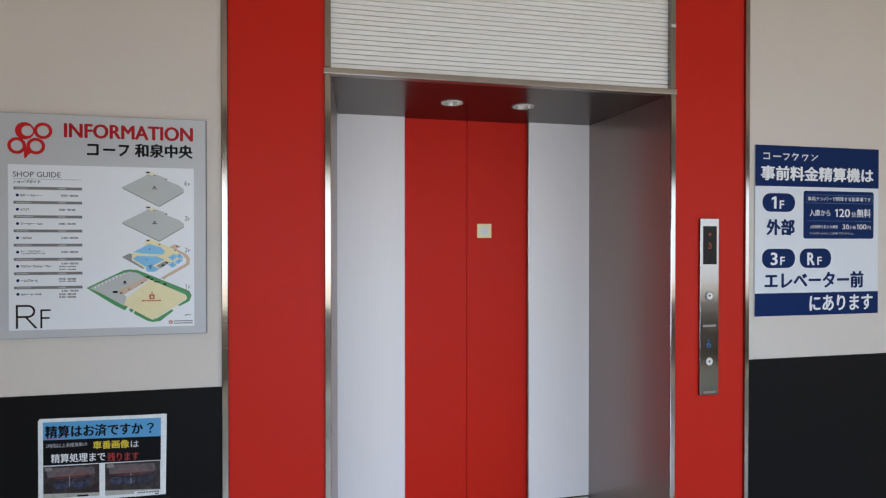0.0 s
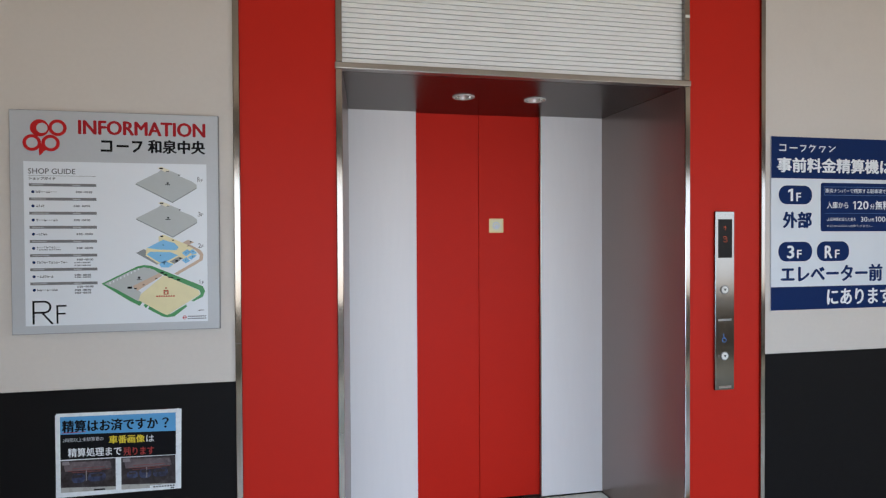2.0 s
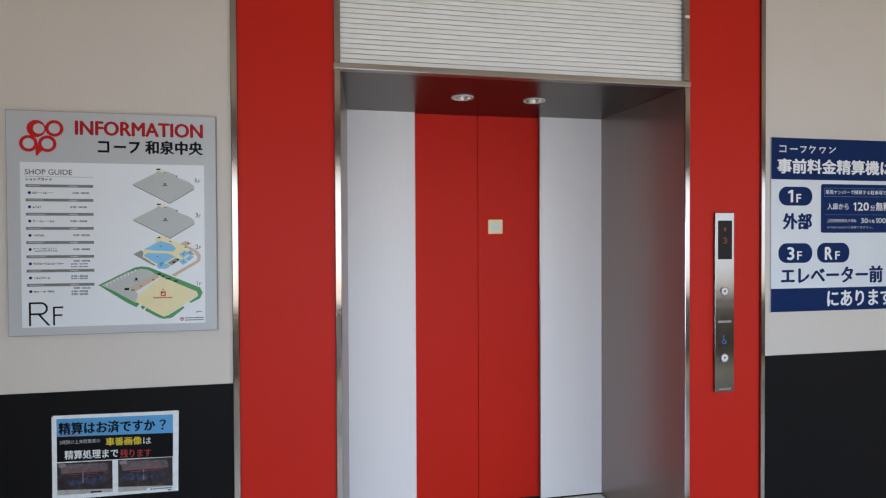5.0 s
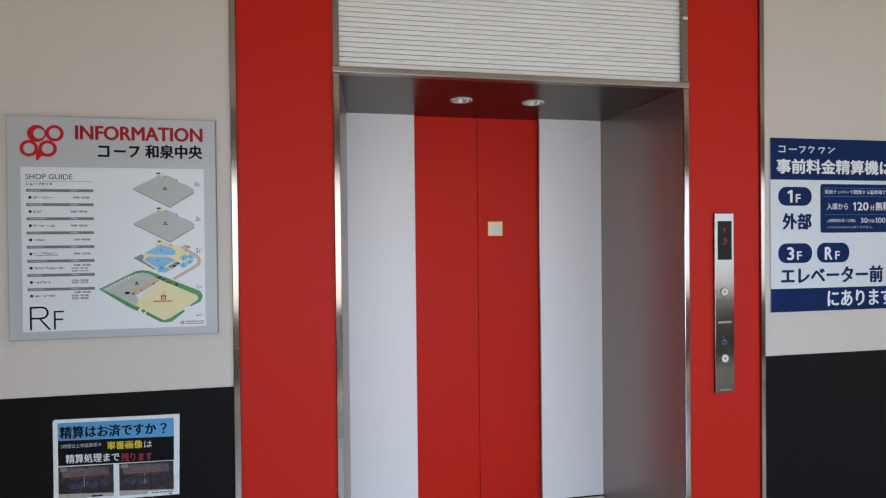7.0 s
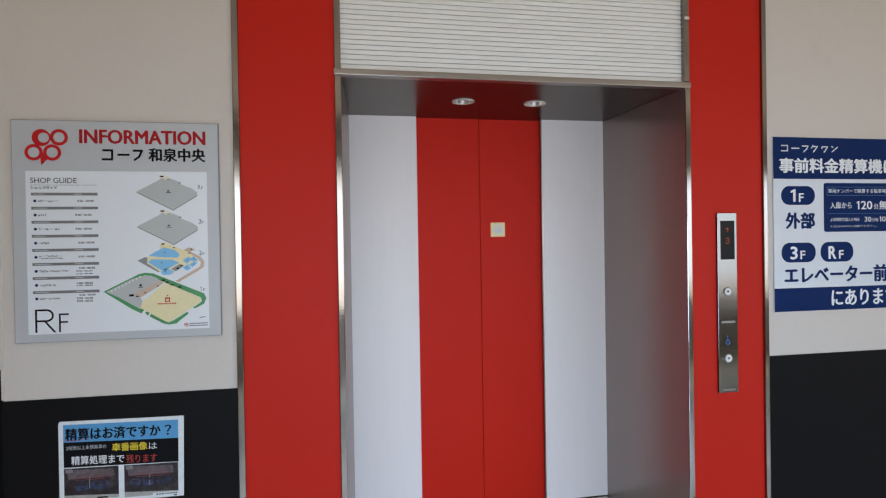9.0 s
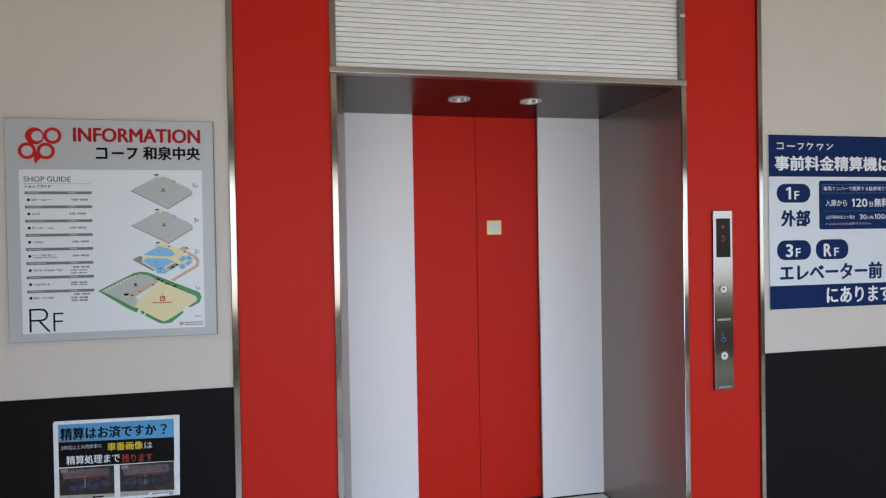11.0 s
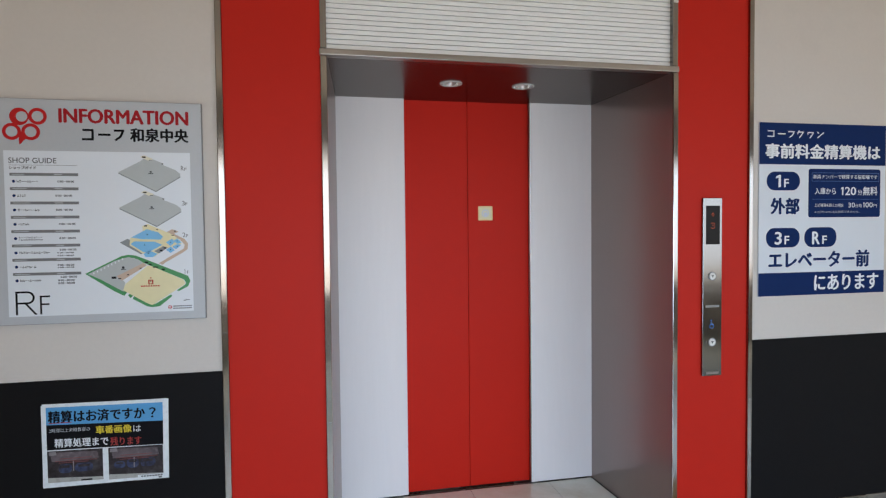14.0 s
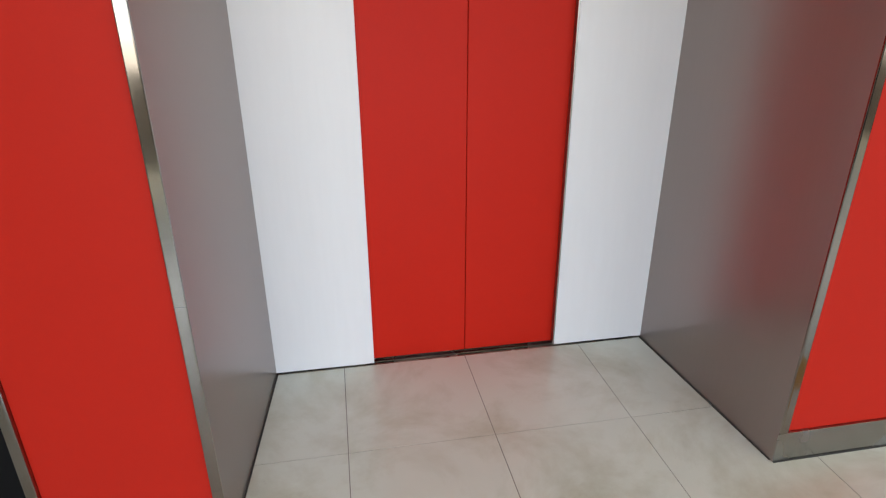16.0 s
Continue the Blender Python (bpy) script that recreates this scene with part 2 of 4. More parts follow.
def disc(x, z, r, y0, y1, n=28, bm=None):
    return prism([(x + r * math.cos(a * math.tau / n), z + r * math.sin(a * math.tau / n)) for a in range(n)], y0, y1, bm)


def ring(x, z, r_out, r_in, y0, y1, n=36, dx=0.0, bm=None):
    """A flat ring; dx shifts the hole, for a crescent."""
    own = bmesh.new()
    rows = []
    for a in range(n):
        c, s = math.cos(a * math.tau / n), math.sin(a * math.tau / n)
        rows.append([own.verts.new(p) for p in ((x + r_out * c, y0, z + r_out * s), (x + dx + r_in * c, y0, z + r_in * s), (x + dx + r_in * c, y1, z + r_in * s), (x + r_out * c, y1, z + r_out * s))])
    for a in range(n):
        u, v = rows[a], rows[(a + 1) % n]
        for k in range(4):
            own.faces.new((u[k], u[(k + 1) % 4], v[(k + 1) % 4], v[k]))
    bmesh.ops.recalc_face_normals(own, faces=own.faces)
    return own if bm is None else join(bm, own)


def pill(x0, x1, z0, z1, r, y0, y1, bm=None):
    pts = []
    for cx, cz, a0 in ((x1 - r, z1 - r, 0), (x0 + r, z1 - r, 90), (x0 + r, z0 + r, 180), (x1 - r, z0 + r, 270)):
        pts += [(cx + r * math.cos(radians(a0 + k * 15)), cz + r * math.sin(radians(a0 + k * 15))) for k in range(7)]
    return prism(pts, y0, y1, bm)


def lettering(body, x0, x1, z0, z1, y, mat, parent, name="lettering", bold=0.0, slope=0.0, label=""):
    """Writing in the built-in font, fitted into x0..x1 by z0..z1 on the plane y, facing the lobby; slope lifts its far end."""
    cu = bpy.data.curves.new("writing", "FONT")
    cu.body = body
    cu.resolution_u = 3
    tmp = new("writing", cu)
    dg = bpy.context.evaluated_depsgraph_get()
    me = bpy.data.meshes.new_from_object(tmp.evaluated_get(dg))
    bpy.data.objects.remove(tmp)
    bpy.data.curves.remove(cu)
    bm = bmesh.new()
    bm.from_mesh(me)
    bpy.data.meshes.remove(me)
    xs, ys = [v.co.x for v in bm.verts], [v.co.y for v in bm.verts]
    ax, bx, ay, by = min(xs), max(xs), min(ys), max(ys)
    for v in bm.verts:
        u, w = (v.co.x - ax) / (bx - ax), (v.co.y - ay) / max(by - ay, 1e-6)
        v.co = (x0 + u * (x1 - x0), y, z0 + w * (z1 - z0) + slope * u)
    if bold:  # heavier strokes: the outline laid over itself with small shifts
        b = bold * (z1 - z0)
        for v in bm.verts:
            v.co.x = x0 + b + (v.co.x - x0) * (x1 - x0 - 2 * b) / (x1 - x0)
        base, shifts = bm.verts[:] + bm.edges[:] + bm.faces[:], ((-b, 0), (b, 0), (0, -b * 0.6), (0, b * 0.6))
        for k, (dx, dz) in enumerate(shifts, 1):
            dup = bmesh.ops.duplicate(bm, geom=base)["geom"]
            bmesh.ops.translate(bm, verts=[g for g in dup if isinstance(g, bmesh.types.BMVert)], vec=(dx, -0.00006 * k, dz))
    return part(name, bm, mat, parent, label)


def figure_one(x1, z0, z1, thick, y, mat, parent):
    """The figure 1, with its flag, ending at x1."""
    h = z1 - z0
    return part("lettering", prism([(x1, z0), (x1, z1), (x1 - thick * 0.8, z1), (x1 - thick * 2.0, z1 - h * 0.14), (x1 - thick * 2.0, z1 - h * 0.30), (x1 - thick, z1 - h * 0.22), (x1 - thick, z0)], y, y + 0.0002), mat, parent)


def bars(spans, y, mat, parent, name="printed_bars", depth=0.0004, label=""):
    bm = bmesh.new()
    for x0, x1, z0, z1 in spans:
        box(x0, x1, y, y + depth, z0, z1, bm=bm)
    return tagged(part(name, bm, mat, parent, label), kind="stuff" if len(spans) > 1 else "")


# ---- the plan ----
Z_TOP = 2.80          # ceiling
WAIN = 0.893          # top of the black wainscot
LEFT_END = -1.527     # outer corner of the wall beside the passage
P_L0, P_L1, P_L2, P_L3 = -0.726, -0.702, -0.341, -0.316   # entrance: outer trim, red panel, inner trim
P_R0, P_R1, P_R2, P_R3 = 1.183, 1.208, 1.569, 1.592
D_L, D_R, D_MID = -0.2615, 1.139, 0.4385                  # door opening
D_Y = 0.704                                                # door plane, floor's end
HEAD = 2.102                                               # soffit
BACK = -4.10                                               # opposite wall
X_MIN, X_MAX = -2.9, 6.6
W_END = 6.2                                                # far end of the wide window
SILL = 0.69                                                # window sills of the opposite wall


def wall_piece(name, x0, x1, y0, y1, z0=0.0, z1=Z_TOP, label="off-white painted lobby wall"):
    return structure(name, box(x0, x1, y0, y1, z0, z1), WALL, label, "wall")


wall_left = wall_piece("wall_left", LEFT_END, P_L0, 0.0, 0.45, label="off-white painted wall above a black wainscot")
wall_right = wall_piece("wall_right", P_R3, X_MAX, 0.0, 0.45, label="off-white painted wall beside the elevator entrance")
wall_passage = wall_piece("wall_passage", X_MIN, LEFT_END, 0.62, 0.75, label="plain wall at the end of the side passage")
wall_west = wall_piece("wall_west", X_MIN - 0.15, X_MIN, BACK - 0.15, 0.75, label="plain off-white side wall")
wall_east = wall_piece("wall_east", X_MAX, X_MAX + 0.15, BACK - 0.15, 0.45, label="plain off-white side wall")
# opposite wall, out of view: two windows and a doorway added to admit daylight
wall_south = bmesh.new()
for span in ((X_MIN, -1.9, 0, Z_TOP), (0.75, 1.9, 0, Z_TOP), (W_END, X_MAX, 0, Z_TOP), (-1.9, 0.0, 2.3, Z_TOP), (0.0, 0.75, 2.05, Z_TOP), (1.9, W_END, 2.3, Z_TOP), (-1.9, 0.0, 0, SILL), (1.9, W_END, 0, SILL)):
    box(span[0], span[1], BACK - 0.15, BACK, span[2], span[3], bm=wall_south)
wall_south = structure("wall_south", wall_south, WALL, "beige painted wall with two wide windows", "wall")


def wainscot(x0, x1, y0, y1, top=WAIN):
    return structure("wainscot", box(x0, x1, y0, y1, 0.1, top, 0.0015, 1), WAINSCOT, "satin black wall panelling up to waist height", "wainscot")


wainscot(LEFT_END - 0.004, P_L0 - 0.0005, -0.004, 0.06, WAIN - 0.004)
wainscot(P_R3 + 0.0005, X_MAX, -0.004, 0.06)
wainscot(X_MIN, LEFT_END, 0.612, 0.64)
for x0, x1 in ((X_MIN, -1.9), (0.75, 1.9), (W_END, X_MAX)):
    wainscot(x0, x1, BACK - 0.02, BACK + 0.004, 0.82)


def baseboard(x0, x1, y0, y1):
    return structure("baseboard", box(x0, x1, y0, y1, 0.0, 0.1, 0.0012, 1), BASE, "scuffed stainless steel skirting with pale reflections painted in", "baseboard")


baseboard(LEFT_END - 0.006, P_L0 - 0.0005, -0.009, 0.05)
baseboard(P_R2 + 0.0012, X_MAX, -0.009, 0.05)
for x0, x1 in ((X_MIN, 0.0), (0.75, X_MAX)):
    baseboard(x0, x1, BACK - 0.02, BACK + 0.006)
for x0, x1 in ((LEFT_END - 0.008, P_L2), (P_R0, X_MAX)):
    structure("trim", box(x0, x1, -0.013, -0.0092, 0.0003, 0.003), SEAL, "thin dirty sealant along the skirting", "trim")
structure("trim", box(LEFT_END - 0.007, LEFT_END + 0.004, -0.0025, 0.02, WAIN, Z_TOP, 0.002, 2), WALL, "off-white rounded corner bead", "trim")

for number, (x0, x1, z0, z1) in enumerate(((-1.9, 0.0, SILL, 2.3), (1.9, W_END, SILL, 2.3)), 1):
    win = tagged(new("window_%d" % number), "wide aluminium framed window", "window", kind="structure")
    win.location = (x0, BACK, z0)
    part("window_sill", box(x0, x1, BACK - 0.15, BACK + 0.02, z0, z0 + 0.03, 0.003, 1), TRIM, win)
    for k in range(4):
        x = x0 + (x1 - x0) * k / 3
        part("mullion", box(x - 0.02 if k else x, x + 0.02 if k < 3 else x, BACK - 0.12, BACK - 0.06, z0 + 0.03, z1 - 0.04), BASE, win)
    part("window_frame", box(x0, x1, BACK - 0.12, BACK - 0.06, z1 - 0.04, z1), BASE, win)

ceiling = structure("ceiling", box(X_MIN, X_MAX, BACK - 0.15, 0.75, Z_TOP, Z_TOP + 0.2), CEILING, "plain pale ceiling", "ceiling")
ground = structure("ground", box(-400, 400, -800, BACK - 0.15, -0.3, -0.02), CONCRETE, "sunlit concrete parking deck", "ground")
floor_slab = structure("floor", box(X_MIN, X_MAX, BACK - 0.15, D_Y, -0.3, -0.0015), GROUT, "pale stone-look floor tiles with thin dark joints", "floor")

# ---- elevator entrance ----
entrance = thing("elevator_entrance", (D_MID, 0, 0), "red panelled elevator entrance with stainless steel trims and recess", "elevator entrance")
for x0, x1 in ((P_L1, P_L2), (P_R1, P_R2)):
    part("red_panel", box(x0, x1, 0.0, 0.02, 0.1, Z_TOP, 0.0008, 1), RED, entrance, "smooth red laminate panel")
for x0, x1 in ((P_L1, P_L2), (P_R0, P_R2)):
    part("base_plate", box(x0, x1, -0.009, 0.02, 0.0, 0.0995, 0.001, 1), BASE, entrance, "scuffed steel kick plate with pale reflections painted in")
for x0, x1, z0 in ((P_L0, P_L1, 0.0), (P_R2, P_R3, 0.1)):
    part("outer_trim", box(x0, x1, -0.012, 0.03, z0, Z_TOP, 0.0028, 2), TRIM, entrance, "polished steel trim")
for x0, x1, z0 in ((P_L2, P_L3, 0.0), (P_R0, P_R1, 0.1)):
    part("inner_trim", box(x0, x1, -0.012, 0.03, z0, HEAD - 0.001, 0.0025, 2), TRIM, entrance, "polished steel trim")
    part("upper_trim", box(x0, x1, -0.008, 0.03, HEAD + 0.027, Z_TOP, 0.003, 2), TRIM, entrance, "dull steel trim")
for x0, x1, z in ((P_L0, P_L1, 1.035), (P_R2, P_R3, 0.62), (P_L2, P_L3, 0.66)):
    part("trim_splice", box(x0 + 0.0005, x1 - 0.0005, -0.0123, -0.010, z, z + 0.0016), EDGE, entrance, "fine splice in the trim")
part("header", box(P_L2 - 0.003, P_R1 + 0.003, -0.014, 0.03, HEAD, HEAD + 0.026, 0.004, 3), TRIM_FLAT, entrance, "polished steel header strip")
part("backing", box(P_L0, P_L2, 0.021, 0.45, 0.0, Z_TOP), DARK, entrance)
part("backing", box(P_R1, P_R3 - 0.0005, 0.051, 0.45, 0.0, Z_TOP), DARK, entrance)


def splayed(x_front, x_back, outer):
    bm = bmesh.new()
    low = [bm.verts.new(p) for p in ((x_front, -0.006, 0), (x_back, D_Y + 0.02, 0), (outer, D_Y + 0.02, 0), (outer, -0.006, 0))]
    f = bm.faces.new(low)
    g = bmesh.ops.extrude_face_region(bm, geom=[f])
    bmesh.ops.translate(bm, verts=[v for v in g["geom"] if isinstance(v, bmesh.types.BMVert)], vec=(0, 0, HEAD - 0.001))
    bmesh.ops.recalc_face_normals(bm, faces=bm.faces)
    return bm


part("reveal", splayed(P_L3, D_L, P_L2), STEEL, entrance, "brushed steel side of the recess")
part("reveal", splayed(P_R0, D_R, P_R1), STEEL, entrance, "brushed steel side of the recess")
LAMPS = ((0.260, 0.351), (0.614, 0.348))
LAMP_R = 0.046


def soffit_sheet():
    """The steel soffit, with round holes for the two downlights."""
    bm = bmesh.new()
    loops = [[(P_L2, 0.0305), (P_R1, 0.0305), (P_R1, 1.0), (P_L2, 1.0)]]
    loops += [[(x + LAMP_R * math.cos(k * math.tau / 32), y + LAMP_R * math.sin(k * math.tau / 32)) for k in range(32)] for x, y in LAMPS]
    edges = []
    for loop in loops:
        vs = [bm.verts.new((x, y, HEAD)) for x, y in loop]
        edges += [bm.edges.new((vs[k], vs[(k + 1) % len(vs)])) for k in range(len(vs))]
    bmesh.ops.triangle_fill(bm, use_beauty=True, use_dissolve=False, edges=edges)
    g = bmesh.ops.extrude_face_region(bm, geom=bm.faces[:])
    bmesh.ops.translate(bm, verts=[v for v in g["geom"] if isinstance(v, bmesh.types.BMVert)], vec=(0, 0, 0.004))
    bmesh.ops.recalc_face_normals(bm, faces=bm.faces)
    return bm


part("soffit", soffit_sheet(), STEEL_TOP, entrance, "brushed steel soffit mirroring the doors")
for xf, xb, side in ((P_L3, D_L, 1), (P_R0, D_R, -1)):
    bm = bmesh.new()
    low = [bm.verts.new(p) for p in ((xf, 0.0, 0.0003), (xb, D_Y, 0.0003), (xb + side * 0.005, D_Y, 0.0003), (xf + side * 0.004, 0.0, 0.0003))]
    g = bmesh.ops.extrude_face_region(bm, geom=[bm.faces.new(low)])
    bmesh.ops.translate(bm, verts=[v for v in g["geom"] if isinstance(v, bmesh.types.BMVert)], vec=(0, 0, 0.003))
    bmesh.ops.recalc_face_normals(bm, faces=bm.faces)
    part("floor_seal", bm, SEAL, entrance, "dirty dark sealant along the floor")
louvre = part("louvre_panel", box(P_L3, P_R0, 0.028, 0.034, HEAD + 0.027, Z_TOP), PLAN_EDGE, entrance, "grey backing behind white slats")


def slat_shape():
    """One thin slat of the blind-like panel: a leaning face with a lip at its foot."""
    x0, x1 = P_L3 + 0.0005 - D_MID, P_R0 + 0.003 - D_MID
    bm = bmesh.new()
    line = ((0.0180, 0.0198), (0.0150, 0.0028), (0.0175, 0.0020), (0.024, 0.0020), (0.025, 0.0198))
    a, b = [[bm.verts.new((x, y, z)) for y, z in line] for x in (x0, x1)]
    for v in b:  # the end is cut aslant
        v.co.x -= 0.004 * (0.0198 - v.co.z) / 0.0178
    n = len(line)
    bm.faces.new(a)
    bm.faces.new(b[::-1])
    for k in range(n):
        bm.faces.new((a[k], b[k], b[(k + 1) % n], a[(k + 1) % n]))
    bmesh.ops.recalc_face_normals(bm, faces=bm.faces)
    me = bpy.data.meshes.new("slat")
    bm.to_mesh(me)
    bm.free()
    me.materials.append(SLAT)
    return me


slat_mesh = slat_shape()
for k in range(33):
    ob = new("slat", slat_mesh)
    ob.parent = louvre
    ob.location = (0, 0, HEAD + 0.030 + k * 0.02)
part("trim_joint", box(P_R0 + 0.001, P_R1 - 0.001, -0.0105, -0.0075, 2.405, 2.418, 0.001, 1), RING, entrance, "pale joint cover")

# ---- doors ----
door = thing("elevator_door", (D_MID, D_Y, 0), "closed four-leaf elevator door, red middle leaves between white ones", "elevator door")
SEAM = 0.434
part("white_leaf", box(D_L - 0.04, 0.0875, D_Y + 0.001, D_Y + 0.026, 0.007, HEAD + 0.03, 0.001, 1), WHITE_DOOR, door, "white painted door leaf")
part("white_leaf", box(0.781, D_R + 0.04, D_Y + 0.001, D_Y + 0.026, 0.007, HEAD + 0.03, 0.001, 1), WHITE_DOOR, door, "white painted door leaf")
part("red_leaf", box(0.04, SEAM - 0.001, D_Y + 0.032, D_Y + 0.058, 0.007, HEAD + 0.03, 0.0015, 1), RED_DOOR, door, "red door leaf")
leaf_r = part("red_leaf", box(SEAM + 0.001, 0.84, D_Y + 0.032, D_Y + 0.058, 0.007, HEAD + 0.03, 0.0015, 1), RED_DOOR, door, "red door leaf with a small warning sticker")
part("edge_strip", box(0.7755, 0.7807, D_Y + 0.002, D_Y + 0.025, 0.007, HEAD + 0.03), TRIM_FLAT, door, "thin steel edge of the white leaf")
S_Y = D_Y + 0.032
sticker = part("sticker", pill(0.492, 0.573, 1.4655, 1.5425, 0.004, S_Y - 0.0010, S_Y - 0.0001), CREAM_PLASTIC, leaf_r, "cream square warning sticker")
part("sticker_face", pill(0.500, 0.565, 1.4735, 1.5345, 0.003, S_Y - 0.0014, S_Y - 0.0011), PALE_PLASTIC, leaf_r, "pale pictogram field")
part("pictogram", ring(0.5325, 1.504, 0.021, 0.013, S_Y - 0.0018, S_Y - 0.0015, bm=disc(0.534, 1.500, 0.010, S_Y - 0.0018, S_Y - 0.0015)), SILVER_INK, leaf_r, "faded round pictogram")

sill = thing("elevator_sill", (D_MID, D_Y, 0), "worn metal elevator sill with door grooves", "door sill")
part("sill_plate", box(P_L2, P_R1, D_Y + 0.002, 0.95, -0.03, -0.009), BASE, sill, "worn aluminium plate")
for y0, y1 in ((D_Y + 0.003, D_Y + 0.009), (D_Y + 0.022, D_Y + 0.038), (D_Y + 0.052, D_Y + 0.085), (D_Y + 0.10, D_Y + 0.118), (0.835, 0.87), (0.88, 0.9), (0.91, 0.945)):
    part("sill_rail", box(P_L2, P_R1, y0, y1, -0.009, -0.002, 0.001, 1), BASE, sill)
part("locking_slot", box(SEAM - 0.03, SEAM - 0.015, D_Y + 0.087, D_Y + 0.096, -0.009, -0.003), DARK, sill, "dark notch in the groove")
part("locking_slot", box(SEAM + 0.012, SEAM + 0.027, D_Y + 0.087, D_Y + 0.096, -0.009, -0.003), DARK, sill, "dark notch in the groove")


# ---- downlights ----
def lathe(profile, x, y, n=32, bm=None):
    """A turned form from (radius, height) pairs about a vertical axis."""
    own = bmesh.new()
    rows = [[own.verts.new((x + r * math.cos(k * math.tau / n), y + r * math.sin(k * math.tau / n), z)) for k in range(n)] for r, z in profile]
    for a, b in zip(rows, rows[1:]):
        for k in range(n):
            own.faces.new((a[k], a[(k + 1) % n], b[(k + 1) % n], b[k]))
    bmesh.ops.recalc_face_normals(own, faces=own.faces)
    for f in own.faces:
        f.smooth = True
    return own if bm is None else join(bm, own)


def downlight(x, y):
    lamp = thing("downlight", (x, y, HEAD), "small round recessed downlight, unlit, with a pale ring", "ceiling light", group="downlights in the recess")
    part("ring", lathe(((LAMP_R - 0.002, HEAD + 0.001), (LAMP_R - 0.001, HEAD - 0.004), (LAMP_R + 0.003, HEAD - 0.005), (LAMP_R + 0.006, HEAD - 0.004), (LAMP_R + 0.007, HEAD + 0.0005)), x, y), RING, lamp, "pale metal ring")
    part("reflector", lathe(((LAMP_R - 0.0025, HEAD - 0.002), (LAMP_R - 0.004, HEAD + 0.02), (0.030, HEAD + 0.055), (0.022, HEAD + 0.07), (0.021, HEAD + 0.072)), x, y), REFLECTOR, lamp, "shiny reflector")
    part("bulb", lathe(((0.0215, HEAD + 0.073), (0.018, HEAD + 0.052), (0.010, HEAD + 0.045), (0.0005, HEAD + 0.043)), x, y), LAMP_GLASS, lamp, "unlit frosted bulb")


for lx, ly in LAMPS:
    downlight(lx, ly)

# ---- information board ----
info_board = thing("information_board", (-1.128, 0, 1.1), "silver information board with a white shop guide and floor plans", "information board")
part("backing_plate", box(-1.477, -0.780, -0.02, -0.001, 1.098, 1.896, 0.0015, 1), BOARD_GREY, info_board, "silver grey plate")
part("edge_band", box(-1.4785, -0.7785, -0.017, -0.0006, 1.0965, 1.8975), EDGE, info_board, "dark edge of the plate")
part("poster", box(-1.433, -0.821, -0.0212, -0.0198, 1.127, 1.714), POSTER, info_board, "white printed shop guide")
Y1, Y2, Y3, Y4 = -0.0205, -0.0217, -0.0222, -0.0227   # print layers
lettering("INFORMATION", -1.256, -0.823, 1.8155, 1.8650, Y1, HEADING_RED, info_board, bold=0.05, label="bold red heading")
lettering("和泉中央", -1.024, -0.824, 1.7520, 1.8005, Y1, INK, info_board, bold=0.045, label="bold black place name")


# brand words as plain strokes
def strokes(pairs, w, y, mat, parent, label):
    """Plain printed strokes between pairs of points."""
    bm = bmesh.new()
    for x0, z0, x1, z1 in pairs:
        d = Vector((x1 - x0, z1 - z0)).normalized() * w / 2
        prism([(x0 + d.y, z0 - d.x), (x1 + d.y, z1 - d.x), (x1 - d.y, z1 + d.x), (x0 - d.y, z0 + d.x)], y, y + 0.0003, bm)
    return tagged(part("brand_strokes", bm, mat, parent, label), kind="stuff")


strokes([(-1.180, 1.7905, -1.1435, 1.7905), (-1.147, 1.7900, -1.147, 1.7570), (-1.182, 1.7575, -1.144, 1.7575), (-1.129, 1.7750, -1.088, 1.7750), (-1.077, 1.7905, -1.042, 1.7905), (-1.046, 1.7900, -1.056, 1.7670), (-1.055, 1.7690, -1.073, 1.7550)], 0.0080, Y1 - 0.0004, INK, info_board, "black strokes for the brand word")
emblem = part("emblem", ring(-1.380, 1.8330, 0.0305, 0.018, Y1 - 0.0008, Y1 - 0.0002, dx=0.008), RED_INK, info_board, "red emblem of linked rings")
for ex, ez in ((-1.322, 1.8350), (-1.405, 1.7800), (-1.345, 1.7800)):
    part("emblem_ring", ring(ex, ez, 0.0295, 0.0185, Y1 - 0.0008, Y1 - 0.0002), RED_INK, info_board)
part("emblem_tail", prism([(-1.383, 1.7490), (-1.381, 1.7350), (-1.375, 1.7390), (-1.368, 1.7490), (-1.358, 1.7560), (-1.366, 1.7660), (-1.378, 1.7820), (-1.382, 1.7690)], Y1 - 0.0013, Y1 - 0.0009), RED_INK, info_board)

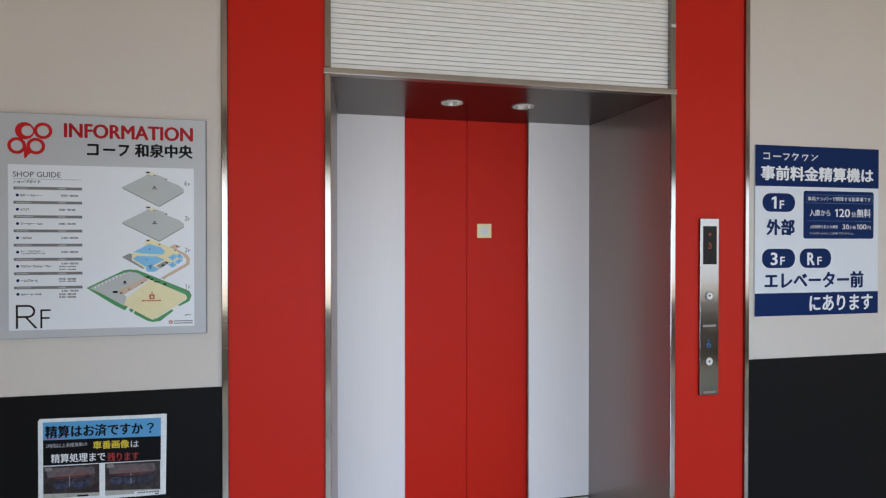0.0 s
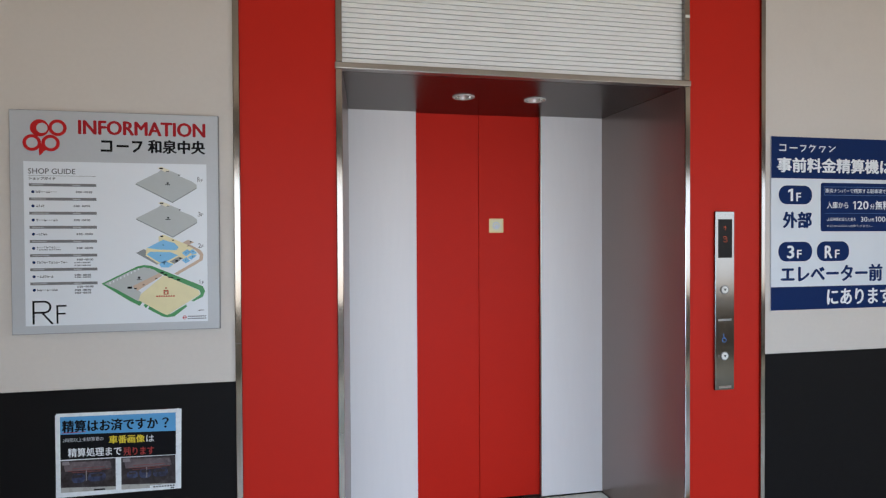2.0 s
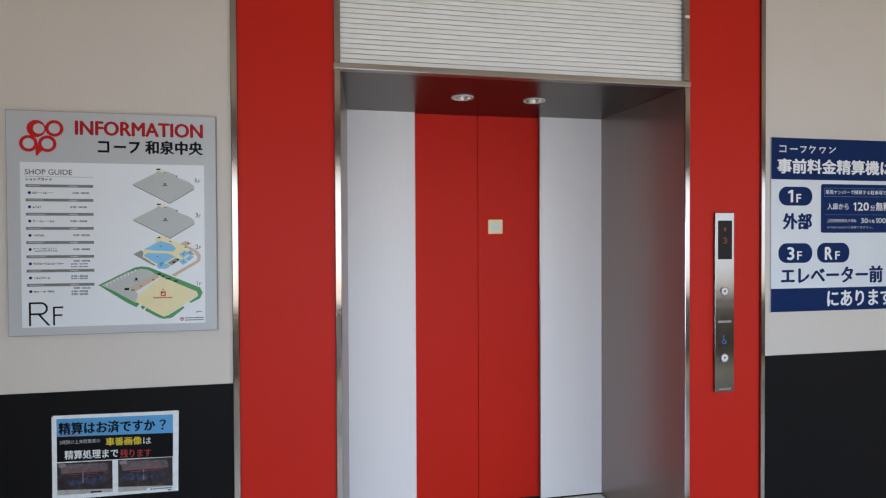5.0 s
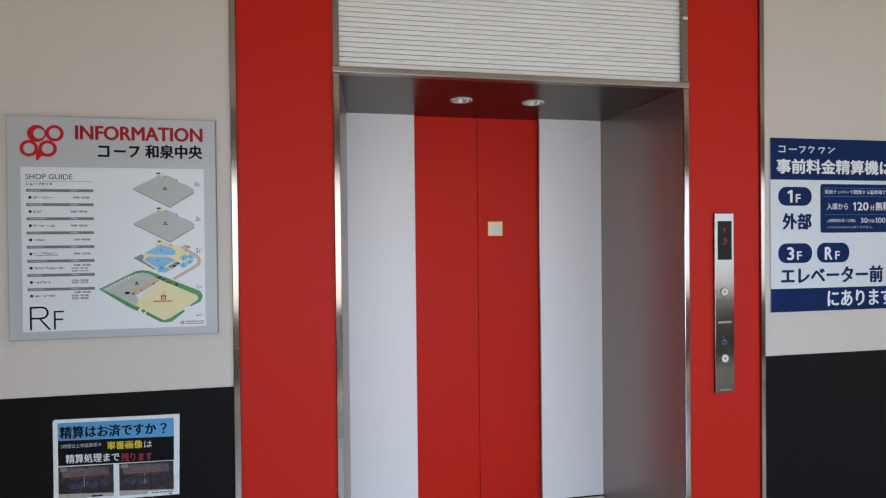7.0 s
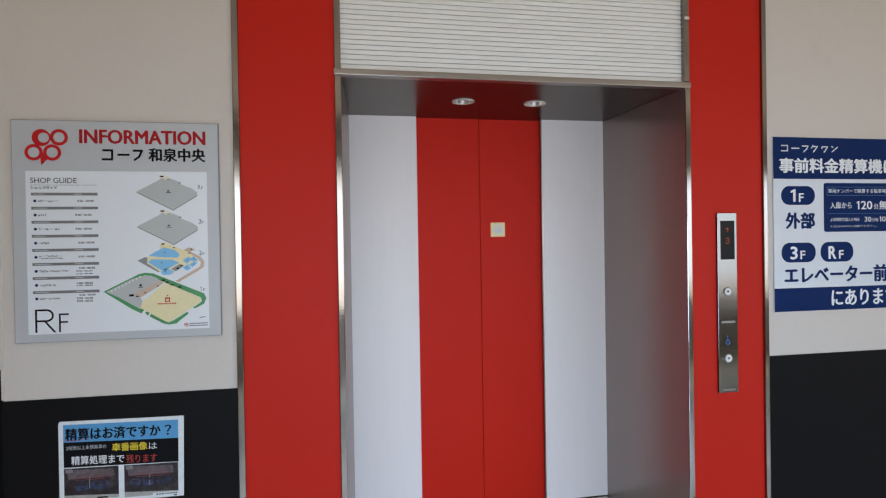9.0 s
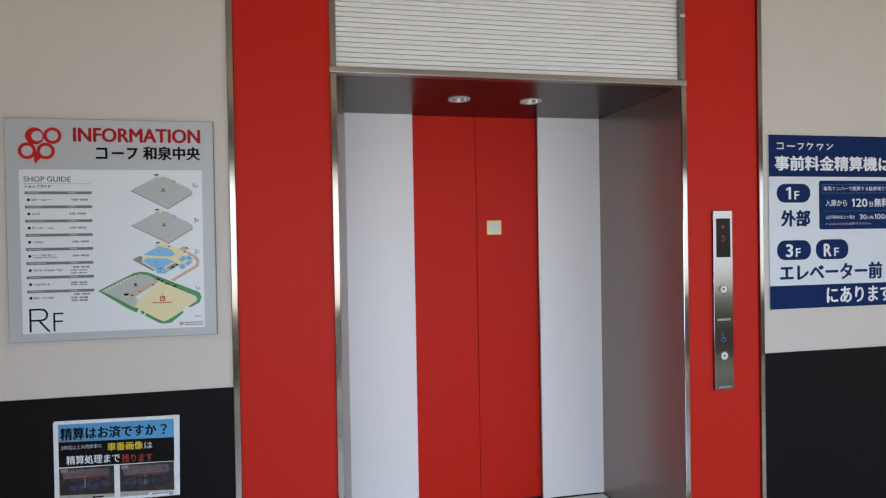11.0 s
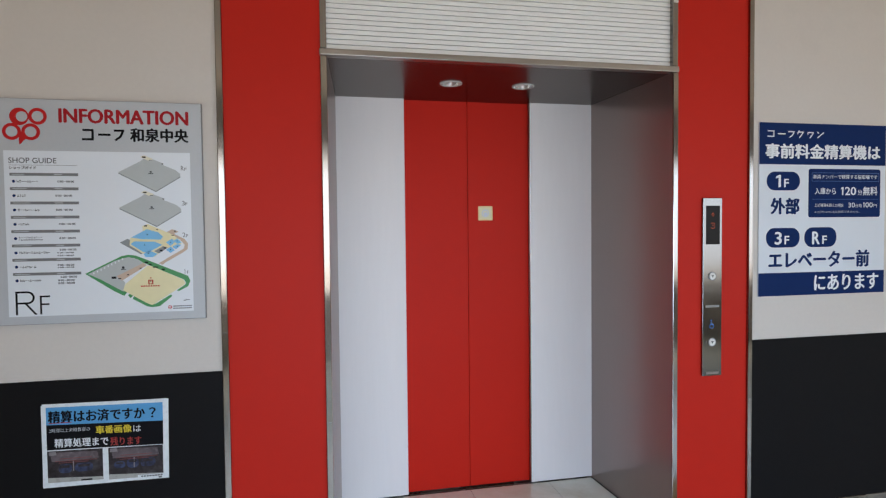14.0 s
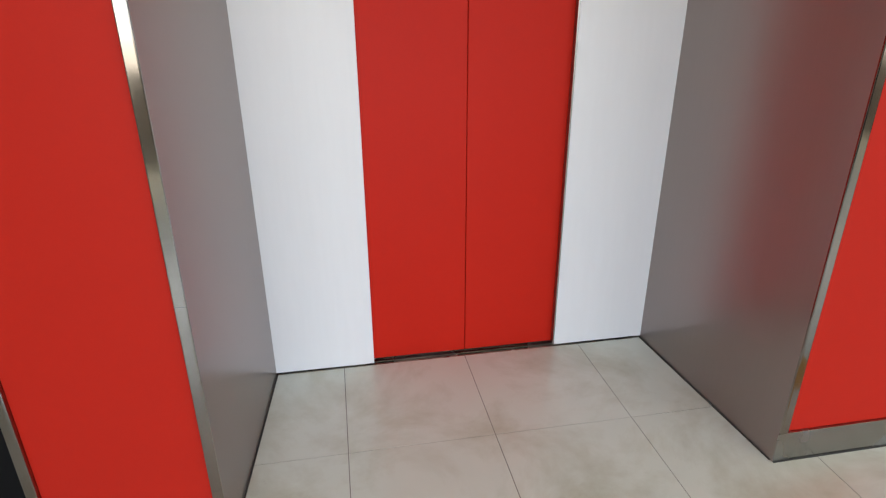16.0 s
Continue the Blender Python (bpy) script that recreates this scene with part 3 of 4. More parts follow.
lettering("SHOP GUIDE", -1.418, -1.266, 1.670, 1.689, Y2, SOFT_INK, info_board, bold=0.015)
bars([(-1.418, -1.200, 1.6625, 1.6637)], Y2, GREY_INK, info_board, "rule")
lettering("ショップガイド", -1.417, -1.331, 1.6485, 1.6585, Y2, INK, info_board, bold=0.05)
print_rng = random.Random(5)
for k in range(8):
    z = 1.6305 - k * 0.0504
    bars([(-1.416, -1.198, z - 0.005, z + 0.005)], Y2, GREY_INK, info_board, "list_heading", label="grey heading strip with faint print")
    bars([(-1.408, -1.370 + 0.008 * (k % 3), z - 0.0012, z + 0.0012), (-1.276, -1.250, z - 0.0015, z + 0.0015)], Y2 - 0.0005, BOARD_GREY, info_board, "heading_print")
    zl = z - 0.0247
    if k == 7:
        zl += 0.002
    part("list_bullet", disc(-1.404, zl, 0.0052, Y2, Y2 + 0.0004, 14), NAVY, info_board)
    wide = (0.062, 0.024, 0.066, 0.031, 0.072, 0.094, 0.053, 0.062)[k]
    name_rows = [(zl + 0.0035, 0.0026), (zl - 0.0045, 0.0026)] if k == 4 else [(zl, 0.0039)]
    spans, x = [], -1.394
    for zc, h in name_rows:
        x = -1.394
        while x < -1.394 + wide:
            step = print_rng.uniform(0.0062, 0.0088)
            kind = print_rng.randrange(4)
            if kind == 0:
                spans += [(x, x + step - 0.0022, zc + h * 0.2, zc + h), (x + 0.001, x + step - 0.003, zc - h, zc - h * 0.4)]
            elif kind == 1:
                spans += [(x, x + step - 0.0025, zc - h * 0.25, zc + h * 0.25)]
            elif kind == 2:
                spans += [(x, x + 0.0016, zc - h, zc + h), (x + 0.0028, x + step - 0.0015, zc - h * 0.9, zc + h * 0.3)]
            else:
                spans += [(x, x + step - 0.002, zc - h, zc - h * 0.2), (x + 0.0022, x + 0.0038, zc - h * 0.2, zc + h)]
            x += step
    bars(spans, Y2, SOFT_INK, info_board, "list_entry", label="small dark print")
    times = [zl] if k not in (5, 6, 7) else ([zl + 0.009, zl - 0.002, zl - 0.012] if k == 5 else ([zl + 0.004, zl - 0.004] if k == 6 else [zl + 0.010, zl - 0.002, zl - 0.012]))
    spans = []
    for m, zc in enumerate(times):
        h = 0.0032 if m == 0 or k == 7 else 0.0022
        x = -1.273 + (0.008 if m == 0 and k in (0, 3, 4, 5, 7) else 0.0)
        for mark in "0.00-00.00":
            if mark == "0":  # a small hollow figure
                spans += [(x, x + 0.0018, zc - h, zc + h), (x + 0.0034, x + 0.0052, zc - h, zc + h), (x + 0.0018, x + 0.0034, zc + h * 0.55, zc + h), (x + 0.0018, x + 0.0034, zc - h, zc - h * 0.55)]
                x += 0.0062
            elif mark == "-":
                spans.append((x + 0.0012, x + 0.0066, zc - 0.0007, zc + 0.0007))
                x += 0.0080
            else:
                x += 0.0014
    bars(spans, Y2, SOFT_INK, info_board, "hours_print", label="small dark figures")
W = 0.0068   # stroke of the large floor letters
big_r = box(-1.411, -1.411 + W, Y2, Y2 + 0.0003, 1.133, 1.217)
box(-1.411 + W, -1.373, Y2, Y2 + 0.0003, 1.217 - W, 1.217, bm=big_r)
box(-1.411 + W, -1.373, Y2, Y2 + 0.0003, 1.171, 1.171 + W, bm=big_r)
turn = [(math.cos(radians(a)), math.sin(radians(a))) for a in range(-90, 91, 15)]
prism([(-1.373 + 0.023 * c, 1.194 + 0.023 * d) for c, d in turn] + [(-1.373 + (0.023 - W) * c, 1.194 + (0.023 - W) * d) for c, d in turn[::-1]], Y2, Y2 + 0.0003, big_r)
prism([(-1.3425, 1.133), (-1.3735, 1.171), (-1.3815, 1.171), (-1.3510, 1.133)], Y2, Y2 + 0.0003, big_r)
part("floor_letter", big_r, INK, info_board, "large thin letter")
big_f = box(-1.334, -1.334 + W * 0.9, Y2, Y2 + 0.0003, 1.133, 1.200)
box(-1.334 + W * 0.9, -1.301, Y2, Y2 + 0.0003, 1.200 - W * 0.9, 1.200, bm=big_f)
box(-1.334 + W * 0.9, -1.304, Y2, Y2 + 0.0003, 1.166, 1.166 + W * 0.9, bm=big_f)
part("floor_letter", big_f, INK, info_board, "large thin letter")
for body, z in (("R", 1.6485), ("3", 1.5195), ("2", 1.402), ("1", 1.266)):
    if body == "1":
        figure_one(-0.847, z, z + 0.017, 0.0016, Y2, SOFT_INK, info_board)
    else:
        lettering(body, -0.853, -0.843, z, z + 0.017, Y2, SOFT_INK, info_board, "floor_mark")
    lettering("F", -0.841, -0.834, z, z + 0.011, Y2, SOFT_INK, info_board, "floor_mark")


def plan(outline, mat, name, layer=Y2, dz=0.0, label=""):
    return part(name, prism([(x, z + dz) for x, z in outline], layer - 0.0002, layer + 0.0003), mat, info_board, label)


deck = [(-1.067, 1.640), (-0.991, 1.681), (-0.979, 1.691), (-0.949, 1.689), (-0.914, 1.674), (-0.919, 1.670), (-0.874, 1.651), (-0.856, 1.637), (-0.856, 1.627), (-0.941, 1.573)]
for dz in (0.0, -0.1285):
    plan(deck, PLAN_EDGE, "plan_edge", Y2, dz - 0.004)
    plan(deck, PLAN_GREY, "floor_plan", Y3, dz, "grey parking floor plan")
    plan([(-0.991, 1.6965), (-0.978, 1.7025), (-0.950, 1.691), (-0.950, 1.686), (-0.966, 1.684)], PLAN_PALE, "stair_plan", Y4, dz)
    bars([(-0.985, -0.972, 1.6935 + dz, 1.6985 + dz), (-0.961, -0.952, 1.6845 + dz, 1.6865 + dz), (-0.919, -0.913, 1.671 + dz, 1.674 + dz), (-0.960, -0.953, 1.640 + dz, 1.645 + dz), (-0.965, -0.948, 1.635 + dz, 1.6375 + dz)], Y4 - 0.0005, INK, info_board, "plan_mark")
plan([(-1.068, 1.385), (-1.041, 1.399), (-1.022, 1.387), (-1.035, 1.374), (-0.989, 1.345), (-0.997, 1.341)], PLAN_EDGE, "floor_plan", Y2)
plan([(-1.032, 1.401), (-0.989, 1.421), (-0.990, 1.444), (-0.972, 1.452), (-0.889, 1.413), (-0.863, 1.392), (-0.858, 1.378), (-0.890, 1.357), (-0.916, 1.364), (-0.950, 1.331), (-0.976, 1.333), (-1.035, 1.375)], PLAN_CREAM, "floor_plan", Y2 - 0.0006, label="cream walkway on the plan")
for shop in ([(-1.030, 1.403), (-0.975, 1.433), (-0.936, 1.421), (-0.921, 1.405), (-0.929, 1.394), (-0.995, 1.397)],
             [(-1.032, 1.379), (-1.019, 1.389), (-0.950, 1.387), (-0.923, 1.375), (-0.974, 1.347), (-0.990, 1.350)],
             [(-0.989, 1.343), (-0.970, 1.355), (-0.940, 1.342), (-0.957, 1.330), (-0.982, 1.331)],
             [(-0.911, 1.384), (-0.890, 1.397), (-0.879, 1.385), (-0.896, 1.370)],
             [(-0.886, 1.389), (-0.871, 1.398), (-0.857, 1.382), (-0.871, 1.377)],
             [(-0.890, 1.367), (-0.873, 1.377), (-0.858, 1.374), (-0.877, 1.357)],
             [(-0.911, 1.357), (-0.894, 1.368), (-0.881, 1.354), (-0.897, 1.344)]):
    plan(shop, PLAN_BLUE, "shop_plan", Y3 - 0.0006, label="sky blue shop on the plan")
plan([(-0.909, 1.421), (-0.889, 1.432), (-0.866, 1.423), (-0.883, 1.415), (-0.846, 1.395), (-0.835, 1.379), (-0.837, 1.357), (-0.857, 1.343), (-0.917, 1.308), (-0.924, 1.301), (-0.938, 1.307), (-0.850, 1.360), (-0.847, 1.374), (-0.863, 1.394), (-0.896, 1.409)], PLAN_TAN, "ramp_plan", Y2 - 0.0003, label="tan ramp on the plan")
plan([(-0.952, 1.352), (-0.921, 1.370), (-0.905, 1.364), (-0.936, 1.343)], PLAN_EDGE, "stair_plan", Y3 - 0.0008)
bars([(-0.984, -0.974, 1.443, 1.448), (-0.943, -0.937, 1.429, 1.433), (-0.976, -0.972, 1.412, 1.415), (-0.986, -0.982, 1.374, 1.377), (-0.974, -0.970, 1.342, 1.345), (-0.897, -0.894, 1.382, 1.385), (-0.873, -0.870, 1.387, 1.390), (-0.874, -0.871, 1.367, 1.370), (-0.898, -0.895, 1.355, 1.358), (-0.882, -0.876, 1.423, 1.427), (-0.891, -0.884, 1.408, 1.411), (-0.933, -0.923, 1.351, 1.357), (-0.919, -0.912, 1.361, 1.366)], Y4 - 0.0006, INK, info_board, "plan_mark")
for lawn in ([(-1.185, 1.274), (-1.063, 1.336), (-1.041, 1.340), (-1.015, 1.337), (-0.838, 1.258), (-0.830, 1.240), (-0.838, 1.219), (-0.871, 1.202), (-0.879, 1.205), (-0.848, 1.226), (-0.846, 1.233), (-0.851, 1.244), (-0.989, 1.309), (-1.021, 1.328), (-1.044, 1.329), (-1.067, 1.324), (-1.161, 1.277)],
             [(-1.185, 1.274), (-1.161, 1.277), (-1.131, 1.256), (-1.087, 1.225), (-1.048, 1.203), (-1.058, 1.190), (-1.090, 1.208), (-1.138, 1.241)],
             [(-1.045, 1.193), (-1.034, 1.199), (-1.026, 1.192), (-1.037, 1.181)],
             [(-1.024, 1.190), (-1.016, 1.188), (-0.968, 1.156), (-0.951, 1.158), (-0.898, 1.191), (-0.894, 1.184), (-0.938, 1.148), (-0.964, 1.145), (-0.981, 1.149), (-1.030, 1.178)]):
    plan(lawn, PLAN_GREEN, "lawn_plan", Y2, label="green edge of the plan")
plan([(-1.175, 1.273), (-1.086, 1.319), (-1.041, 1.332), (-1.008, 1.323), (-0.989, 1.309), (-1.080, 1.263), (-1.053, 1.240), (-1.060, 1.206), (-1.134, 1.252)], PLAN_GREY, "parking_plan", Y3)
plan([(-1.053, 1.233), (-0.976, 1.300), (-0.962, 1.297), (-0.854, 1.244), (-0.848, 1.233), (-0.851, 1.226), (-0.952, 1.160), (-0.964, 1.153), (-0.984, 1.163), (-1.061, 1.211)], PLAN_CREAM, "store_plan", Y3 - 0.0005, label="cream store floor on the plan")
plan([(-1.081, 1.263), (-0.989, 1.310), (-0.979, 1.300), (-1.064, 1.246)], PLAN_TAN, "walkway_plan", Y4 - 0.0002)
bars([(-0.975, -0.958, 1.244, 1.247), (-0.975, -0.971, 1.230, 1.247), (-0.962, -0.958, 1.230, 1.247), (-0.975, -0.958, 1.230, 1.233), (-0.969, -0.964, 1.252, 1.256)] + [(-1.000 + k * 0.0082, -0.9945 + k * 0.0082, 1.2215, 1.2265) for k in range(8)], Y4 - 0.0006, RED_INK, info_board, "store_mark", label="red store mark")
bars([(-1.098, -1.082, 1.254, 1.262), (-1.075, -1.066, 1.252, 1.256), (-1.046, -1.040, 1.266, 1.269), (-1.003, -0.996, 1.288, 1.292), (-0.985, -0.974, 1.308, 1.314), (-0.972, -0.962, 1.300, 1.306), (-0.958, -0.940, 1.291, 1.295), (-0.928, -0.917, 1.281, 1.287), (-1.062, -1.054, 1.290, 1.298), (-1.066, -1.050, 1.286, 1.288), (-0.969, -0.964, 1.240, 1.243)], Y4 - 0.0008, INK, info_board, "plan_mark")
bars([(-1.158 + k * 0.012, -1.1545 + k * 0.012, 1.272 + k * 0.0062, 1.279 + k * 0.0062) for k in range(9)], Y4, WHITE_INK, info_board, "bay_mark", label="pale parking bay marks")
part("no_smoking_mark", ring(-0.903, 1.143, 0.007, 0.005, Y2, Y2 + 0.0004, 20, bm=box(-0.908, -0.898, Y2, Y2 + 0.0004, 1.1415, 1.1445)), RED_INK, info_board)
bars([(-0.892 + k * 0.0066, -0.8865 + k * 0.0066, z, z + 0.0036) for k in range(10) for z in (1.1365, 1.1445)], Y2, SOFT_INK, info_board)
part("north_arrow", prism([(-0.857, 1.1665), (-0.846, 1.1705), (-0.832, 1.1695), (-0.834, 1.1675), (-0.845, 1.1680), (-0.850, 1.1650)], Y2, Y2 + 0.0003), SOFT_INK, info_board)

# ---- parking sign ----
parking_sign = thing("parking_sign", (1.98, 0, 1.093), "navy and white parking payment sign on the wall", "sign")
part("panel", box(1.625, 2.328, -0.006, -0.0005, 1.093, 1.896, 0.0008, 1), SIGN_WHITE, parking_sign, "white sign panel")
B1, B2 = -0.0066, -0.0072
part("top_band", box(1.6252, 2.3278, B1, B1 + 0.0005, 1.704, 1.8957), NAVY, parking_sign, "navy blue band")
part("bottom_band", box(1.6252, 2.3278, B1, B1 + 0.0005, 1.0933, 1.201), NAVY, parking_sign, "navy blue band")
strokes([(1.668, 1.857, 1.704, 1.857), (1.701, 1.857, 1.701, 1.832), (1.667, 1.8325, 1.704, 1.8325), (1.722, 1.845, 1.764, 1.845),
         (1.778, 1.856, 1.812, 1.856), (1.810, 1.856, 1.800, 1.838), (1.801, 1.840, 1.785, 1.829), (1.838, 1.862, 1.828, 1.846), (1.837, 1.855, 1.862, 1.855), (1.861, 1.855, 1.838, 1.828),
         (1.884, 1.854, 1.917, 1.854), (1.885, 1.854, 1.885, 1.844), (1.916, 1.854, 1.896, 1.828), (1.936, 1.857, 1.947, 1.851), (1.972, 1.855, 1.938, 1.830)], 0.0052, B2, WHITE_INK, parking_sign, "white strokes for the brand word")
lettering("事前料金精算機は", 1.655, 2.297, 1.733, 1.799, B2, WHITE_INK, parking_sign, bold=0.045, label="bold white writing")
for x0, x1, z0, z1, a, ax0, ax1 in ((1.665, 1.845, 1.584, 1.671, "1", 1.716, 1.744), (1.664, 1.846, 1.319, 1.410, "3", 1.710, 1.749), (1.872, 2.051, 1.318, 1.411, "R", 1.914, 1.957)):
    part("floor_pill", pill(x0, x1, z0, z1, 0.0425, B1, B1 + 0.0005), NAVY, parking_sign, "navy rounded label")
    zb = z0 + 0.015
    if a == "1":
        figure_one(ax1 - 0.003, zb, zb + 0.057, 0.013, B2, WHITE_INK, parking_sign)
    else:
        lettering(a, ax0, ax1, zb, zb + 0.057, B2, WHITE_INK, parking_sign, bold=0.045)
    lettering("F", ax1 + 0.014, ax1 + 0.040, zb, zb + 0.038, B2, WHITE_INK, parking_sign, bold=0.03)
lettering("外部", 1.686, 1.844, 1.475, 1.548, B1, NAVY, parking_sign, bold=0.055)
part("price_box", pill(1.892, 2.299, 1.458, 1.686, 0.012, B1, B1 + 0.0005), NAVY, parking_sign, "navy price box")
bars([(1.910, 2.290, 1.6665, 1.668), (1.910, 2.290, 1.6275, 1.629), (1.910, 1.9115, 1.629, 1.6665), (2.2885, 2.290, 1.629, 1.6665), (1.914, 2.287, 1.5425, 1.5437)], B2, PALE_RULE, parking_sign, "rule", label="thin pale blue rule")
lettering("車両ナンバーで精算する駐車場です", 1.916, 2.281, 1.639, 1.659, B2, WHITE_INK, parking_sign, bold=0.01)
lettering("入庫から", 1.926, 2.044, 1.566, 1.597, B2, WHITE_INK, parking_sign, bold=0.01)
figure_one(2.087, 1.563, 1.601, 0.0075, B2, WHITE_INK, parking_sign)
lettering("20", 2.095, 2.159, 1.563, 1.601, B2, WHITE_INK, parking_sign, bold=0.03)
lettering("分", 2.167, 2.194, 1.563, 1.589, B2, WHITE_INK, parking_sign, bold=0.01)
lettering("無料", 2.198, 2.282, 1.562, 1.603, B2, WHITE_INK, parking_sign, bold=0.02)
lettering("上記時間を超えた場合", 1.926, 2.088, 1.507, 1.523, B2, WHITE_INK, parking_sign)
lettering("30", 2.115, 2.153, 1.504, 1.527, B2, WHITE_INK, parking_sign, bold=0.01)
lettering("分毎", 2.155, 2.193, 1.504, 1.521, B2, WHITE_INK, parking_sign)
figure_one(2.208, 1.504, 1.528, 0.0042, B2, WHITE_INK, parking_sign)
lettering("00", 2.213, 2.256, 1.504, 1.528, B2, WHITE_INK, parking_sign, bold=0.01)
lettering("円", 2.259, 2.280, 1.504, 1.520, B2, WHITE_INK, parking_sign)
lettering("※ 22:30~6:45は入出庫できません。", 1.927, 2.182, 1.478, 1.490, B2, BOARD_GREY, parking_sign)
lettering("エレベーター前", 1.677, 2.242, 1.222, 1.300, B1, NAVY, parking_sign, bold=0.05)
lettering("にあります", 1.928, 2.295, 1.113, 1.186, B2, WHITE_INK, parking_sign, bold=0.035)

# ---- paper notice ----
notice = thing("paper_notice", (-1.138, -0.004, 0.5), "laminated payment reminder taped to the black wainscot", "notice")
under = box(-1.349, -0.924, -0.0049, -0.0043, 0.500, 0.801)
bmesh.ops.rotate(under, cent=(-1.138, 0, 0.65), matrix=Matrix.Rotation(radians(0.9), 3, "Y"), verts=under.verts)
part("under_sheet", under, PAPER, notice, "older sheet showing behind")
part("sheet", box(-1.350, -0.929, -0.0060, -0.0051, 0.498, 0.799), PAPER, notice, "white laminated sheet")
N1, N2, N3 = -0.0064, -0.0069, -0.0074
part("blue_band", prism([(-1.334, 0.728), (-0.942, 0.716), (-0.942, 0.785), (-1.334, 0.792)], N1, N1 + 0.0003), SKY_BLUE, notice, "light blue band")
part("black_band", prism([(-1.334, 0.636), (-0.943, 0.627), (-0.942, 0.716), (-1.334, 0.728)], N1, N1 + 0.0003), INK, notice, "black band")
lettering("精算はお済ですか", -1.328, -1.003, 0.735, 0.778, N2, INK, notice, bold=0.04, slope=-0.006)
lettering("？", -0.990, -0.966, 0.731, 0.768, N2, INK, notice, bold=0.03)
bars([(-1.328, -1.250, 0.7325, 0.7345)], N2, RED_INK, notice, "underline", label="thin red underline")
lettering("2時間以上未精算車の", -1.325, -1.191, 0.699, 0.714, N2, BOARD_GREY, notice, slope=-0.002)
lettering("車番画像", -1.172, -1.050, 0.684, 0.713, N2, YELLOW_INK, notice, bold=0.03, slope=-0.003)
lettering("は", -1.045, -1.018, 0.682, 0.706, N2, WHITE_INK, notice, slope=-0.001)
lettering("精算処理まで", -1.309, -1.130, 0.644, 0.676, N2, WHITE_INK, notice, bold=0.02, slope=-0.005)
lettering("残ります", -1.124, -1.018, 0.636, 0.667, N2, DULL_RED, notice, bold=0.02, slope=-0.003)


def photo(x0, x1, z0, z1, lean, cars):
    """A dim print of a car-park screen: dark field, hazy top, thin red lines, dull blue cars, a pale sill."""
    w, h = x1 - x0, z1 - z0

    def at(u, v):
        return x0 + u * w, z0 + v * h + lean * u

    ph = part("photo", prism([(x0, z0), (x1, z0 + lean), (x1, z1 + lean), (x0, z1)], N1, N1 + 0.0003), PHOTO_DARK, notice, "dim photo of a screen")
    part("haze", prism([at(0.08, 0.66), at(0.93, 0.70), at(0.90, 0.93), at(0.05, 0.95)], N2, N2 + 0.0001), PHOTO_HAZE, ph, "hazy grey upper part")
    part("glare", prism([at(0.03, 0.86), at(0.17, 0.87), at(0.15, 0.98), at(0.03, 0.97)], N2 - 0.0002, N2 - 0.0001), PHOTO_PALE, ph, "pale glare")
    for u0, u1, v0, v1 in cars:
        (a, b), (c, d) = at(u0, v0), at(u1, v1)
        part("car_print", pill(a, c, b, d, min(c - a, d - b) * 0.42, N2 - 0.0003, N2 - 0.0001), PHOTO_BLUE, ph, "dull blue car shape")
        part("pane_print", pill(a + (c - a) * 0.18, c - (c - a) * 0.18, b + (d - b) * 0.56, b + (d - b) * 0.84, (d - b) * 0.1, N2 - 0.0005, N2 - 0.0004), PHOTO_DARK, ph)
    part("post_print", prism([at(0.455, 0.34), at(0.475, 0.34), at(0.475, 0.66), at(0.455, 0.66)], N3, N3 + 0.0001), PHOTO_PALE, ph)
    lines = bmesh.new()
    for u0, u1, v in ((0.22, 0.80, 0.735), (0.14, 0.90, 0.655), (0.20, 0.74, 0.605)):
        (a, b), (c, d) = at(u0, v), at(u1, v + 0.012)
        prism([(a, b), (c, d), (c, d + 0.0021), (a, b + 0.0021)], N3, N3 + 0.0001, lines)
    part("thin_line", lines, PHOTO_RED, ph, "thin dull red lines")
    part("photo_sill", prism([at(0.0, 0.0), at(1.0, 0.0), at(1.0, 0.10), at(0.0, 0.16)], N2, N2 + 0.0001), PHOTO_SILL, ph, "pale screen edge")
    part("photo_mark", prism([at(0.60, 0.01), at(0.80, 0.01), at(0.80, 0.06), at(0.60, 0.06)], N3, N3 + 0.0001), INK, ph)


PHOTO_DARK = material("photo_dark", (0.034, 0.028, 0.031), 0.35, vary=0.4, scale=(14, 45), spec=0.2, stain=((0.10, 0.088, 0.098), 22.0, 0.50, 0.78), blotch=((0.02, 0.014, 0.014), 30.0, 0.50, 0.70))
PHOTO_PALE = material("photo_pale", (0.22, 0.20, 0.215), 0.35, vary=0.3, scale=(14, 45), spec=0.2)
PHOTO_HAZE = material("photo_haze", (0.13, 0.105, 0.117), 0.35, vary=0.3, scale=(10, 40), spec=0.2, stain=((0.050, 0.040, 0.046), 18.0, 0.46, 0.72), blotch=((0.20, 0.17, 0.19), 34.0, 0.55, 0.75))
PHOTO_RED = plain("photo_red", (0.17, 0.035, 0.035), 0.36)
PHOTO_BLUE = material("photo_blue", (0.040, 0.052, 0.110), 0.35, vary=0.5, scale=(18, 50), spec=0.2, stain=((0.10, 0.105, 0.17), 34.0, 0.55, 0.72), blotch=((0.022, 0.02, 0.026), 26.0, 0.45, 0.62))
PHOTO_SILL = material("photo_sill", (0.36, 0.36, 0.345), 0.3, vary=0.1)
photo(-1.334, -1.151, 0.516, 0.632, -0.003, ((0.20, 0.44, 0.28, 0.58), (0.49, 0.82, 0.30, 0.58)))
